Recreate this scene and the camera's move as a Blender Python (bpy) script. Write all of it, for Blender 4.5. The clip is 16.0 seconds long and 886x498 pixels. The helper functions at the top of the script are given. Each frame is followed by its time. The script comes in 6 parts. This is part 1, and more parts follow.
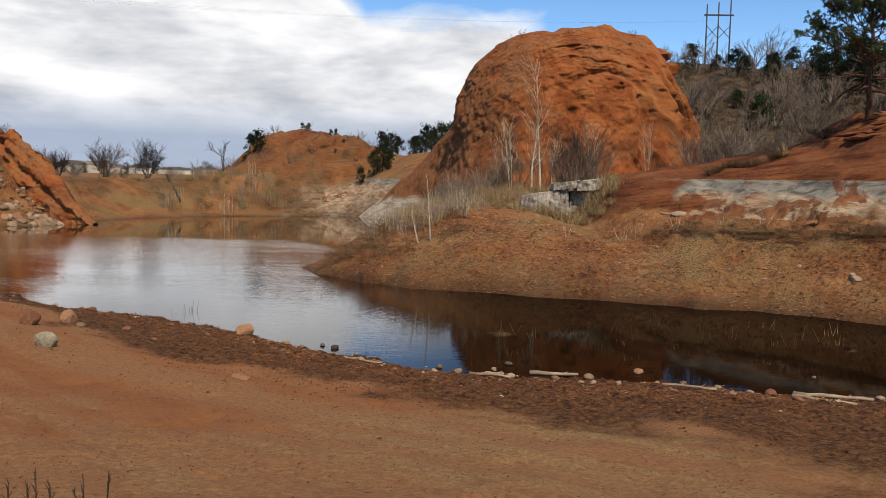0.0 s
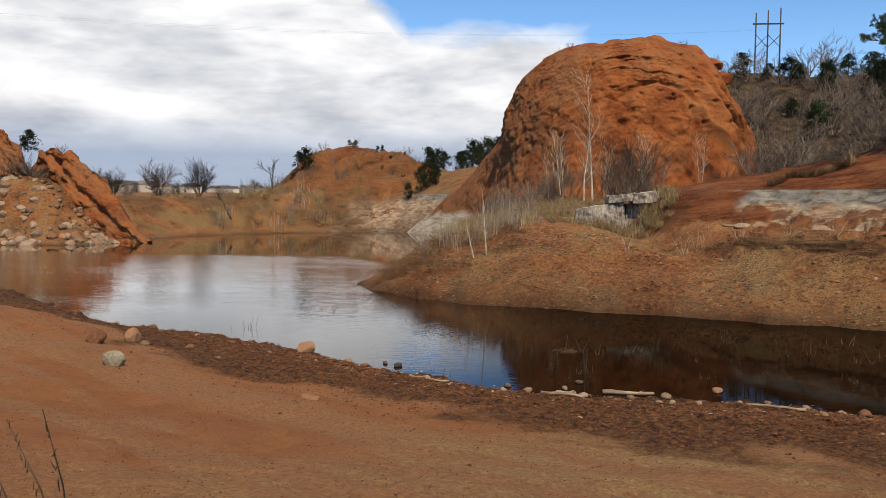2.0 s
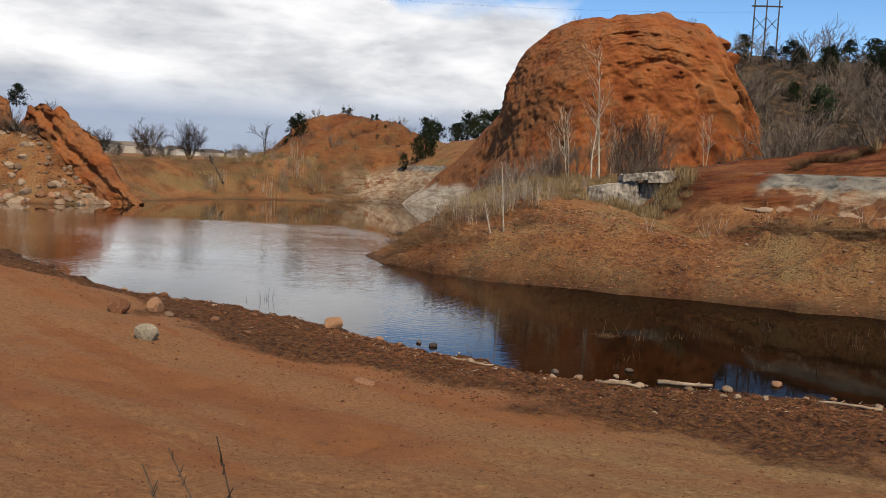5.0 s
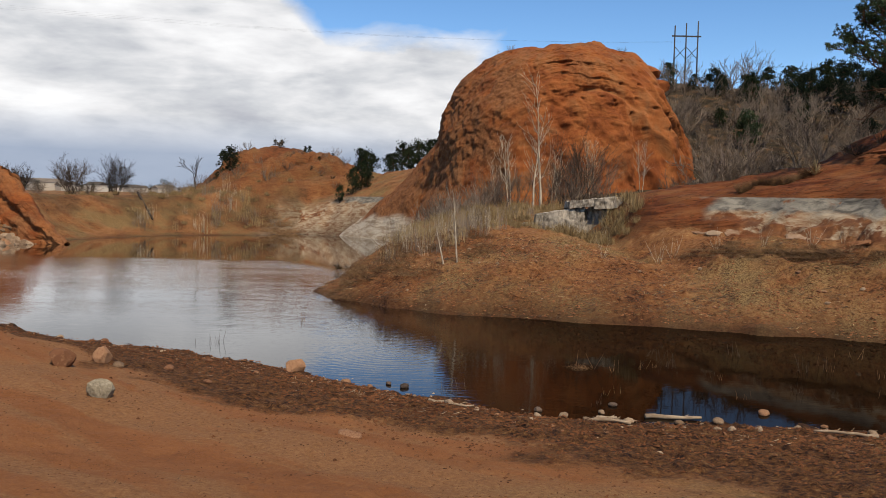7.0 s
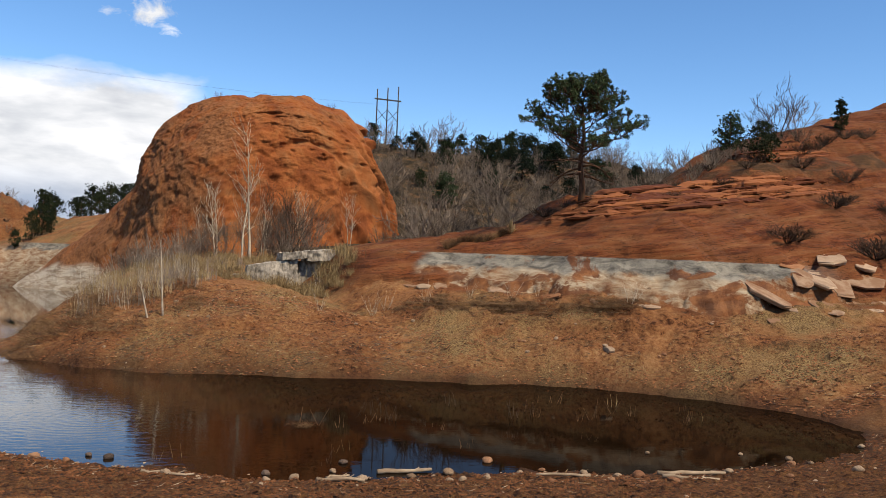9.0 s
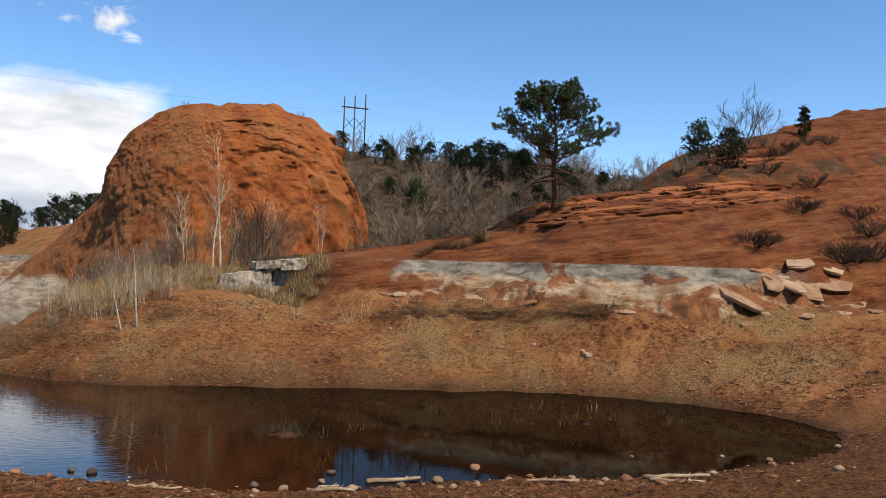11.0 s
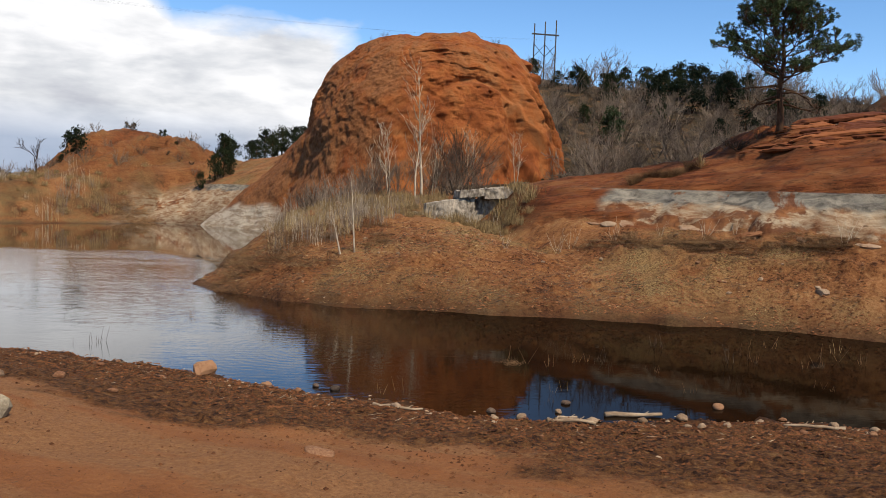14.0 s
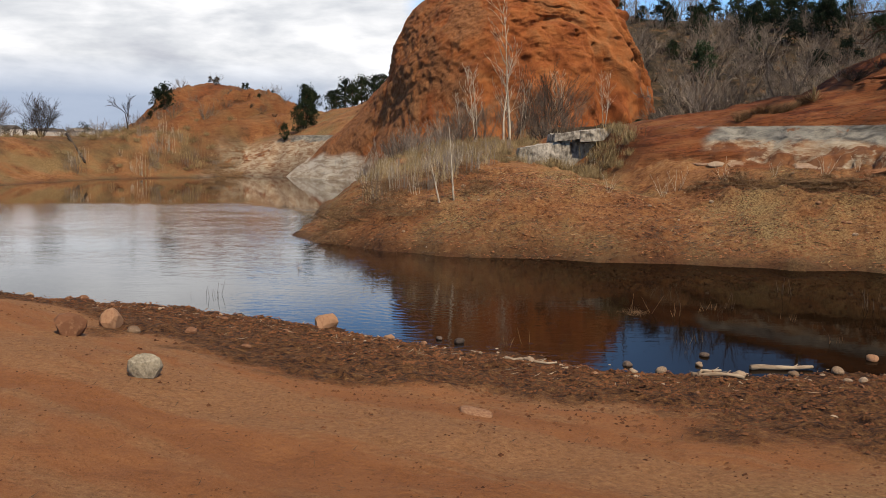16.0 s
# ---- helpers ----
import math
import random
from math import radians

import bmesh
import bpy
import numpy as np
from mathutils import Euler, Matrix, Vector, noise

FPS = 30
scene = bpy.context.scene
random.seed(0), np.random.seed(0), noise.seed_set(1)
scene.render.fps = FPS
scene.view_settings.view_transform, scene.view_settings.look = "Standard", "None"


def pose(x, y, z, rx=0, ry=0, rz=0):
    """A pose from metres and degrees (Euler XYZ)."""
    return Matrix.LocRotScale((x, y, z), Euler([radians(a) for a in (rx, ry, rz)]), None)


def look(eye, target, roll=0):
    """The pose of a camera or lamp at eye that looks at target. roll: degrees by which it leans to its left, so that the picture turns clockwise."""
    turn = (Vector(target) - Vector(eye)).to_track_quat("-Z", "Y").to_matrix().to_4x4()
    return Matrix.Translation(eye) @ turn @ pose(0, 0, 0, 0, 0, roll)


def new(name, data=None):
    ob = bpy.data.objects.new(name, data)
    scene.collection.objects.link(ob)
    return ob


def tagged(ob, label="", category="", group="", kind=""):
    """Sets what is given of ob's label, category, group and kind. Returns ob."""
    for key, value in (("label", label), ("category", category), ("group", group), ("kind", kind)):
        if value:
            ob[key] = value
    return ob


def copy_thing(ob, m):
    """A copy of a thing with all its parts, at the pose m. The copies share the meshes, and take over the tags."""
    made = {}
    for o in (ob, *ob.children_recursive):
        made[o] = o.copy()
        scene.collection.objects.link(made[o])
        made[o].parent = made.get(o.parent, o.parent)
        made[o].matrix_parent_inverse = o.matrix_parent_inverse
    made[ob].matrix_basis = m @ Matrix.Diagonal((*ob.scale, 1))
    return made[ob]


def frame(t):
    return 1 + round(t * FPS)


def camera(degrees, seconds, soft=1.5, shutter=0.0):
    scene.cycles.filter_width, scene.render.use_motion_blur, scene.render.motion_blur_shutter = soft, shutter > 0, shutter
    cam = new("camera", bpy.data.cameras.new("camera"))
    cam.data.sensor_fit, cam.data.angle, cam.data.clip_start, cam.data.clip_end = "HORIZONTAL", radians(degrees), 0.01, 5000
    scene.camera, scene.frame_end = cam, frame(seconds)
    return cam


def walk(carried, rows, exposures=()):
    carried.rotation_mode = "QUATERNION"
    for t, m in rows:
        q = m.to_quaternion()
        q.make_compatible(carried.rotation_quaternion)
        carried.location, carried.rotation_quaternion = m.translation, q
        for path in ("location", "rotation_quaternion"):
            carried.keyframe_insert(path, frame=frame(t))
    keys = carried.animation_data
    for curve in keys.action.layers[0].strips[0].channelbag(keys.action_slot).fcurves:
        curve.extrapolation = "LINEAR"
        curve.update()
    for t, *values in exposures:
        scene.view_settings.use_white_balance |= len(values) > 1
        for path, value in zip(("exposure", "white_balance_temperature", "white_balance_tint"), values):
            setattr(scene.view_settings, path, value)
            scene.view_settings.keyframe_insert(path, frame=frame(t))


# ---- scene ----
cam = camera(57.40, 16.0, soft=0.75)
# seconds, place, then heading to the left, tilt up and lean in degrees
PATH = [
    (0.0, 3.281, -2.624, 4.737, 2.908, -4.646, 1.118),
    (0.5, 3.107, -2.518, 4.753, 2.815, -4.586, -0.164),
    (1.0, 2.959, -2.400, 4.759, 2.796, -3.475, -1.130),
    (1.5, 2.839, -2.257, 4.723, 3.149, -3.409, -1.376),
    (2.0, 2.675, -2.099, 4.676, 6.051, -3.604, 0.396),
    (2.5, 2.443, -1.943, 4.648, 6.589, -5.508, 0.772),
    (3.0, 2.197, -1.778, 4.650, 6.297, -5.933, 0.297),
    (3.5, 1.928, -1.604, 4.639, 6.165, -5.944, 1.384),
    (4.0, 1.616, -1.424, 4.623, 5.930, -5.764, 2.424),
    (6.5, 0.211, -0.226, 4.610, 1.933, -4.794, 1.282),
    (7.0, 0.000, -0.000, 4.600, 0.012, -3.259, 1.240),
    (7.5, -0.203, 0.213, 4.563, -4.761, -3.103, 1.710),
    (8.0, -0.364, 0.424, 4.530, -11.223, -2.373, 1.552),
    (8.5, -0.466, 0.618, 4.506, -17.547, -1.482, 1.557),
    (9.0, -0.542, 0.787, 4.501, -20.757, 1.171, 2.405),
    (9.2, -0.572, 0.849, 4.499, -21.933, 1.283, 3.110),
    (11.3, -1.025, 0.929, 4.499, -23.024, 1.910, 1.711),
    (11.5, -1.072, 1.000, 4.488, -22.526, 1.922, 1.340),
    (12.0, -1.192, 1.192, 4.460, -21.122, 1.693, 1.562),
    (12.5, -1.342, 1.387, 4.406, -17.758, 0.973, 2.012),
    (13.0, -1.490, 1.589, 4.364, -16.428, -1.318, 1.959),
    (13.5, -1.611, 1.800, 4.343, -14.046, -2.548, 1.842),
    (14.0, -1.795, 2.000, 4.315, -10.232, -3.518, 2.121),
    (14.5, -2.040, 2.214, 4.308, -9.447, -5.801, 2.161),
    (15.0, -2.248, 2.433, 4.288, -9.464, -6.909, 1.537),
    (15.5, -2.461, 2.656, 4.277, -5.176, -7.345, 0.681),
    (16.0, -2.718, 2.872, 4.272, -4.891, -7.429, 0.434),
]


def sight(x, y, z, yaw, pitch, roll):
    a, b = radians(yaw), radians(pitch)
    return look((x, y, z), (x - math.sin(a) * math.cos(b), y + math.cos(a) * math.cos(b), z + math.sin(b)), roll)


# glide
walk(cam, [(row[0], sight(*row[1:])) for row in PATH],
     exposures=((0, 0.28), (4, 0.26), (7, 0.18), (8.2, 0.32), (9, 0.43), (12.3, 0.48), (13, 0.37), (14, 0.37), (16, 0.39)))

# ---- world, sun, exposure ----
SUN_ELEV, SUN_AZ = 53.0, 156.0  # azimuth clockwise from +y
world = bpy.data.worlds.new("sky")
scene.world = world
world.use_nodes = True
wn = world.node_tree.nodes
sky = wn.new("ShaderNodeTexSky")
sky.sky_type = "NISHITA"
sky.sun_disc = False
sky.sun_elevation = radians(SUN_ELEV)
sky.sun_rotation = radians(SUN_AZ)
sky.altitude = 1900
sky.air_density, sky.dust_density, sky.ozone_density = 1.0, 0.0, 2.0
wn["Background"].inputs["Strength"].default_value = 0.137
tone = wn.new("ShaderNodeHueSaturation")
tone.inputs["Saturation"].default_value = 1.18
world.node_tree.links.new(sky.outputs[0], tone.inputs["Color"])
world.node_tree.links.new(tone.outputs[0], wn["Background"].inputs["Color"])
sun = new("sun", bpy.data.lights.new("sun", "SUN"))
sun.data.energy, sun.data.angle, sun.data.color = 5.0, radians(2.0), (1.0, 0.89, 0.73)
a, e = radians(SUN_AZ), radians(SUN_ELEV)
sun.matrix_world = look((0, 0, 60), (-math.sin(a) * math.cos(e), -math.cos(a) * math.cos(e), 60 - math.sin(e)))


# ---- noise ----
def lattice(ix, iy, iz, seed):
    h = (ix * 374761393 + iy * 668265263 + iz * 2147483647 + seed * 974711) & 0x7FFFFFFF
    h = ((h ^ (h >> 13)) * 1274126177) & 0x7FFFFFFF
    h = ((h ^ (h >> 16)) * 2246822519) & 0x7FFFFFFF
    return (h & 0xFFFF) / 32767.5 - 1.0


def vnoise(x, y, z=0.0, seed=0):
    """Smooth noise in -1..1 for arrays of places."""
    x, y, z = np.broadcast_arrays(np.asarray(x, float), np.asarray(y, float), np.asarray(z, float))
    fx, fy, fz = np.floor(x), np.floor(y), np.floor(z)
    ix, iy, iz = fx.astype(np.int64), fy.astype(np.int64), fz.astype(np.int64)
    u, v, w = x - fx, y - fy, z - fz
    u, v, w = u * u * (3 - 2 * u), v * v * (3 - 2 * v), w * w * (3 - 2 * w)
    out = 0
    for dz in (0, 1):
        for dy in (0, 1):
            for dx in (0, 1):
                k = (u if dx else 1 - u) * (v if dy else 1 - v) * (w if dz else 1 - w)
                out = out + k * lattice(ix + dx, iy + dy, iz + dz, seed)
        if np.all(w == 0):
            break
    return out


def fbm(x, y, z=0.0, octaves=4, seed=0, gain=0.5):
    out, amp, f = 0, 1.0, 1.0
    for n in range(octaves):
        out = out + amp * vnoise(x * f, y * f, np.asarray(z) * f, seed + 17 * n)
        amp, f = amp * gain, f * 2.03
    return out


def sm(t):
    t = np.clip(t, 0, 1)
    return t * t * (3 - 2 * t)


def mix(p, q, t):
    return p + (q - p) * t


# ---- the shoreline and the lie of the land ----
NEAR = [(-80, 44), (-45, 40), (-32, 38.5), (-24.5, 36.2), (-21.4, 33.8), (-18.2, 30.8), (-14.6, 27.2), (-11.8, 25.4),
        (-10.3, 25.1), (-8, 24.1), (-6, 22.8), (-4, 21.6), (-2.4, 20.3), (-0.7, 18.9), (1, 18.0), (2.6, 17.3), (4.5, 17.2),
        (6.3, 16.9), (8, 16.7), (9.6, 16.2), (12.5, 15.9), (15.6, 16.4), (18.5, 17.7), (20.2, 18.9)]
RIGHT = [(20.2, 18.9), (20.7, 20.2), (20.5, 21.5), (19.7, 24.3), (17.8, 26.6), (15, 28.3), (11.3, 30.2)]
ISLAND = [(11.3, 30.2), (8, 31.2), (4.5, 32), (1, 33), (-2, 34.9), (-5, 37.8), (-6.4, 41), (-6.3, 45), (-6.1, 50),
          (-5.8, 58), (-4.8, 68), (-3.8, 80), (-3.2, 92), (-5.2, 98), (-8.2, 101.2), (-12.7, 105.5), (-16.5, 108)]
FAR = [(-16.5, 108), (-20.5, 108.5), (-23, 102.5), (-32, 97), (-36, 89.5), (-38.3, 82), (-37.6, 76), (-39.5, 70), (-44, 68), (-60, 66),
       (-80, 62), (-80, 44)]
LEDGE = [(9, 43.5), (11, 42.3), (13.4, 41), (15.2, 39.2), (18.5, 34.5), (21.4, 31), (25, 29.5), (30, 29), (40, 27), (70, 20)]


def rounded(line, times=3):
    """Corner cutting, so that a line of points runs smoothly."""
    for _ in range(times):
        cut = [line[0]]
        for (ax, ay), (bx, by) in zip(line[:-1], line[1:]):
            cut += [(0.75 * ax + 0.25 * bx, 0.75 * ay + 0.25 * by), (0.25 * ax + 0.75 * bx, 0.25 * ay + 0.75 * by)]
        line = cut + [line[-1]]
    return line


LEDGE = rounded(LEDGE)


def reach(x, y, line):
    """Distance to a line of points, and on which side of it (positive on its left)."""
    best, side = np.full(x.shape, 1e9), np.zeros(x.shape)
    for (ax, ay), (bx, by) in zip(line[:-1], line[1:]):
        ux, uy = bx - ax, by - ay
        k = np.clip(((x - ax) * ux + (y - ay) * uy) / (ux * ux + uy * uy), 0, 1)
        d = np.hypot(x - ax - k * ux, y - ay - k * uy)
        s = np.sign(ux * (y - ay) - uy * (x - ax))
        side = np.where(d < best - 1e-9, s, side)
        best = np.minimum(best, d)
    return best, side


def in_water(x, y):
    ring = NEAR + RIGHT[1:] + ISLAND[1:] + FAR[1:]
    inside = np.zeros(x.shape, bool)
    for (ax, ay), (bx, by) in zip(ring, ring[1:] + ring[:1]):
        if ay != by:
            cross = (ay > y) != (by > y)
            inside ^= cross & (x < (bx - ax) * (y - ay) / (by - ay) + ax)
    return inside


def land(x, y, rough=True):
    """Ground height and the masks that tell its surfaces apart."""
    x, y = np.broadcast_arrays(np.asarray(x, float), np.asarray(y, float))
    jx = x + 0.35 * fbm(x * 0.5, y * 0.5, seed=3) * rough
    jy = y + 0.35 * fbm(x * 0.5, y * 0.5, seed=5) * rough
    dn, dr = reach(jx, jy, NEAR)[0], reach(jx, jy, RIGHT)[0]
    di, df = reach(jx, jy, ISLAND)[0], reach(jx, jy, FAR)[0]
    wet = in_water(jx, jy)
    d = np.minimum(np.minimum(dn, dr), np.minimum(di, df))
    # camera's bank
    hn = 0.13 * dn + 0.0019 * np.minimum(dn, 24) ** 2
    hn = hn + 0.8 * np.exp(-((x + 13) / 4.6) ** 2 - ((y - 17.8) / 3.6) ** 2) + 0.14 * np.exp(-((x + 6.4) / 2.2) ** 2 - ((y - 14.6) / 2.2) ** 2)
    hn = np.where(hn > 4.5, 4.5 + 0.2 * (hn - 4.5), hn)
    # the mound
    top = 3.5 + 0.054 * np.clip(y - 44, 0, 60)
    top = mix(top, 1.7, sm((x - 4.0) / 8.5) * sm((55 - y) / 7))
    top = top - 0.8 * np.exp(-((x - 7.3) / 2.6) ** 2 - ((y - 47.4) / 2.2) ** 2)
    top = top * mix(1.0, 0.3 + 0.7 * sm((x + 6.8) / 5.5), sm((47 - y) / 4))
    hi = top * (1 - np.exp(-di / 4.7)) + 0.12 * sm(di / 0.35)
    # slope on the right: bank, bleached ledge, layered slickrock
    e, s = reach(x, y, LEDGE)
    e = e * s
    deep = 0.75 * np.exp(-((x - 23.2) / 2.4) ** 2) + 0.25 * np.exp(-((x - 16.8) / 1.2) ** 2)
    e = e + 1.0 * deep
    f = dr / (dr + np.maximum(-e, 0) + 1e-6)
    lower = (3.55 - deep) * f ** 0.9 + 0.25 * np.exp(-((f - 0.58) / 0.05) ** 2)
    warp = 0.5 * fbm(x * 0.12, y * 0.12, seed=21)
    e = e + 0.5 * fbm(x * 0.5, y * 0.5, seed=22) * rough
    rise = 0.50 * np.maximum(e - 1.8, 0)
    crest = np.interp(x, [6.5, 12.5, 17.6, 21, 22.6, 24, 26, 30, 33, 37, 40, 72], [2.9, 5.6, 6.7, 6.8, 7.8, 8.7, 8.6, 8.9, 10.0, 12.5, 13.9, 23.2]) + 0.3 * fbm(x * 0.25, y * 0.25, seed=23)
    part_ = np.floor(x * 0.8 + 0.6 * y + 2.0 * vnoise(x * 0.5, y * 0.5, seed=27))
    e = e + (0.35 * vnoise(part_ * 3.7, 0 * x, 0.0, 28)) * sm((2.2 - e) / 1.5) * rough
    raw = 3.4 - deep + (0.55 + 0.4 * deep) * sm(e / 0.25) + (1.25 + 0.6 * deep) * sm(e / (2.6 + deep)) + rise
    k = 2.2
    slope = sm((crest - raw) / 0.9)
    raw = -np.log(np.exp(-raw * k) + np.exp(-crest * k)) / k
    tilt = 0.35 * warp - 0.15 * (x - 28)
    tilt = tilt + 0.10 * vnoise(raw * 1.7, x * 0.12, y * 0.12, 24)
    level = raw + tilt
    q = level / 0.46 + 0.7 * vnoise(level * 1.3, 0 * x, 0.0, 25)
    tread = q - np.floor(q)
    stair = raw + (np.floor(q) + 0.12 * tread + 0.88 * sm((tread - 0.70) / 0.14) - q) * 0.46
    # shade of the step risers, kept as a colour mask
    recess_shade = sm((tread - 0.60) / 0.08) * sm((0.92 - tread) / 0.08)
    bedded = sm((level - 8.2) / 0.3) * sm((9.9 - level) / 0.4) + 0.8 * sm((level - 10.7) / 0.5)
    bedded = bedded * sm((x - 18.5) / 3) * (0.25 + 0.75 * sm(fbm(x * 0.15, y * 0.2, seed=29) * 1.5 + 0.8))
    upper = mix(raw, stair, bedded * slope)
    hr = np.where(e > 0, upper, lower)
    bench = sm((level - 9.7) / 0.3) * sm((11.2 - level) / 0.5) * sm(fbm(x * 0.4, y * 0.4, seed=34) * 2 + 0.9) * (e > 0)
    rocky = sm(e / 0.5 + 0.5)
    recess_shade = recess_shade * bedded * (e > 0) * slope
    # ledge foot: dark red soil together with painted undercut shade
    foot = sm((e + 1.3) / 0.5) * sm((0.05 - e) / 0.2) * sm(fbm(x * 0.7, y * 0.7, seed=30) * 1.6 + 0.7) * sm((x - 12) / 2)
    # land behind
    far_bank = 4.5 * sm(df / 11) + 2.3 * np.exp(-((x + 50) / 9) ** 2 - ((y - 77) / 5) ** 2) + 0.006 * np.maximum(y - 130, 0)
    hump = 10.6 * np.exp(-(np.abs(x + 28.8) / np.where(x < -28.8, 9.0, 21)) ** np.where(x < -28.8, 2.2, 1.4) - (np.abs(y - 143) / 19) ** 1.7)
    # spurs that run down towards the water, gullies between them
    spur = x * 0.26 - 0.12 * (y - 143) + 0.35 * fbm(x * 0.1, y * 0.1, seed=32)
    gully = 1 - np.abs(fbm(spur, 0.02 * y, octaves=3, seed=31)) * 1.5
    hump = hump * (0.93 + 0.07 * vnoise(x * 0.35, 0 * x, 0.0, 33)) + 4.6 * (gully - 0.45) * sm(hump / 4) * sm((10.2 - hump) / 5)
    lift = 5 + 17.5 * sm((x + 15) / 50)
    hb = 4.7 + lift * sm((y - 66) / 91) + 0.14 * np.clip(y - 157, 0, 90) * sm((x + 15) / 50)
    hb = hb + 1.4 * fbm(x * 0.05, y * 0.05, seed=37) * sm((y - 95) / 30)
    hb = mix(hb, 30.0, sm((y - 400) / 800))
    hback = mix(far_bank + hump, hb, sm((x + 22) / 14))
    hback = mix(hback, far_bank, sm((y - 300) / 500))
    # join them
    split = sm((x - 9.5 + 0.12 * (y - 36)) / 3.0)
    front = mix(hi, hr, split)
    behind = sm((y - 45 - 0.35 * np.clip(x - 22, 0, 40)) / 12) * sm((x - 6) / 8)
    behind = np.maximum(behind, sm((y - 80) / 14))
    east = mix(front, hback * (1 - np.exp(-d / 3)), behind)
    h = np.where(df < np.minimum(di, dr), hback * (1 - np.exp(-d / 2.2)), east)
    nearer = np.where(x < 20.2, (dn < np.minimum(np.minimum(dr, di), df)).astype(float), sm((21.5 - y) / 4))
    nearer = np.where(y < 15, 1.0, nearer)
    h = mix(h, hn, nearer)
    bushy = sm((behind - 0.75) / 0.25) * (1 - nearer) * sm((x - 8) / 6)
    bushy = np.maximum(bushy, 0.75 * bench * split * (1 - nearer))
    bushy = np.maximum(bushy, 0.5 * sm((df - 1.5) / 3) * sm((40 - df) / 10) * (y > 60) * (x < -20) * sm(fbm(x * 0.25, y * 0.25, seed=56) * 1.5 + 0.6) * sm((3 - hump) / 2))
    rocky = rocky * split * (1 - nearer) * (1 - behind)
    rocky = np.maximum(rocky, 0.55 * sm(hump / 3.0) * (y > 100) * sm((-12 - x) / 6))
    if rough:
        clod = np.maximum(fbm(x * 2.3, y * 2.3, seed=41), 0) * sm(d / 0.5)
        mudband = sm((5.3 + 4.6 * sm((x + 1) / 7) + 2.2 * fbm(x * 0.3, y * 0.3, seed=43) + 0.5 * fbm(x * 1.5, y * 1.5, seed=44) - dn) / (1.3 + 1.4 * sm((x - 1) / 7))) * nearer
        h = h + nearer * (0.03 * fbm(x * 0.6, y * 0.6, seed=45) + 0.007 * fbm(x * 4, y * 4, seed=46) - 0.035 * sm((vnoise(x * 1.9, y * 2.6, seed=48) - 0.62) / 0.2) + 0.014 * fbm(x * 1.6, y * 2.2, seed=50) - 0.03 * sm((vnoise(x * 4.5, y * 4.5, seed=52) - 0.66) / 0.15)) * sm(d)
        h = h + mudband * 0.08 * np.maximum(fbm(x * 4.2, y * 4.2, seed=47) - 0.05, 0)
        other = 1 - nearer
        h = h + other * (1 - rocky) * (0.16 * clod + 0.08 * fbm(x * 0.8, y * 0.8, seed=49)) * sm(d / 1.5)
        h = h + np.clip(hump / 6, 0, 1) * (x < -8) * (y > 100) * (0.32 * fbm(x * 0.35, y * 0.35, octaves=5, seed=57, gain=0.6))
        h = h + rocky * (0.10 * fbm(x * 0.9, y * 0.9, seed=51) + 0.22 * fbm(x * 0.28, y * 0.4, seed=58)) * sm(e)
        joint = np.abs(fbm(x * 0.30 - 0.12 * y, y * 0.30, octaves=3, seed=59))
        h = h - 0.32 * sm((0.055 - joint) / 0.05) * rocky * sm((e - 1) / 2) * sm((x - 20) / 6) * (y < 60)
    else:
        mudband = 0 * h
    bed = -0.16 * d - 0.02
    h = np.where(wet, np.maximum(bed, -1.6), h + 0.015)
    bleach = sm((e + 0.25) / 0.3) * sm((x - 14.0 + 1.8 * fbm(x * 0.6, y * 0.6, seed=26)) / 1.2) * sm((31.5 - x) / 4) * sm((7 - e) / 2) * (1 - nearer) * (1 - behind)
    bleach = np.maximum(bleach, sm((8.5 - np.minimum(df, di)) / 4) * sm((x + 25) / 3) * sm((1 - x) / 3) * (y > 95))
    dry = sm((x + 1 + 2 * fbm(x * 0.2, y * 0.2, seed=55)) / 5) * sm((12.5 - y) / 4)
    # painted shade of the red hill's gullies joins the riser and ledge mask
    masks = dict(dry=dry, recess_shade=np.maximum(np.maximum(recess_shade * rocky, 0.8 * foot * (1 - nearer) * (1 - behind)), 0.8 * sm((0.45 - gully) / 0.5) * sm(hump / 3) * (y > 105) * (x < -8)), mud=mudband, near=nearer, rock=rocky, bleach=bleach, bush=bushy, shore=np.exp(-d / np.where(y > 60, 1.1, np.where(nearer > 0.5, 0.45, 0.8))), dist=d, ledge=e)
    return h, masks


GRID = {}


def gz(x, y):
    """Height of the ground sheet at one place, once it is built."""
    g = math.degrees(math.atan2(-x, y + 5.0))
    g = g + 360 if g < -60 else g
    ang, rad, h = GRID["ang"], GRID["rad"], GRID["h"]
    r = min(math.hypot(x, y + 5.0), rad[-1] - 1)
    i, j = int(np.searchsorted(ang, g, "right")) - 1, int(np.searchsorted(rad, r, "right")) - 1
    k = (i + 1) % len(ang)
    u, w = (g - ang[i]) / ((ang[k] - ang[i]) % 360), (r - rad[j]) / (rad[j + 1] - rad[j])
    return float(mix(mix(h[i, j], h[k, j], u), mix(h[i, j + 1], h[k, j + 1], u), w))


# ---- building helpers ----
def link_mesh(name, verts, faces, material=None, smooth=False):
    me = bpy.data.meshes.new(name)
    me.from_pydata(verts, [], faces)
    me.update()
    if smooth:
        me.polygons.foreach_set("use_smooth", [True] * len(me.polygons))
    if material:
        me.materials.append(material)
    return me


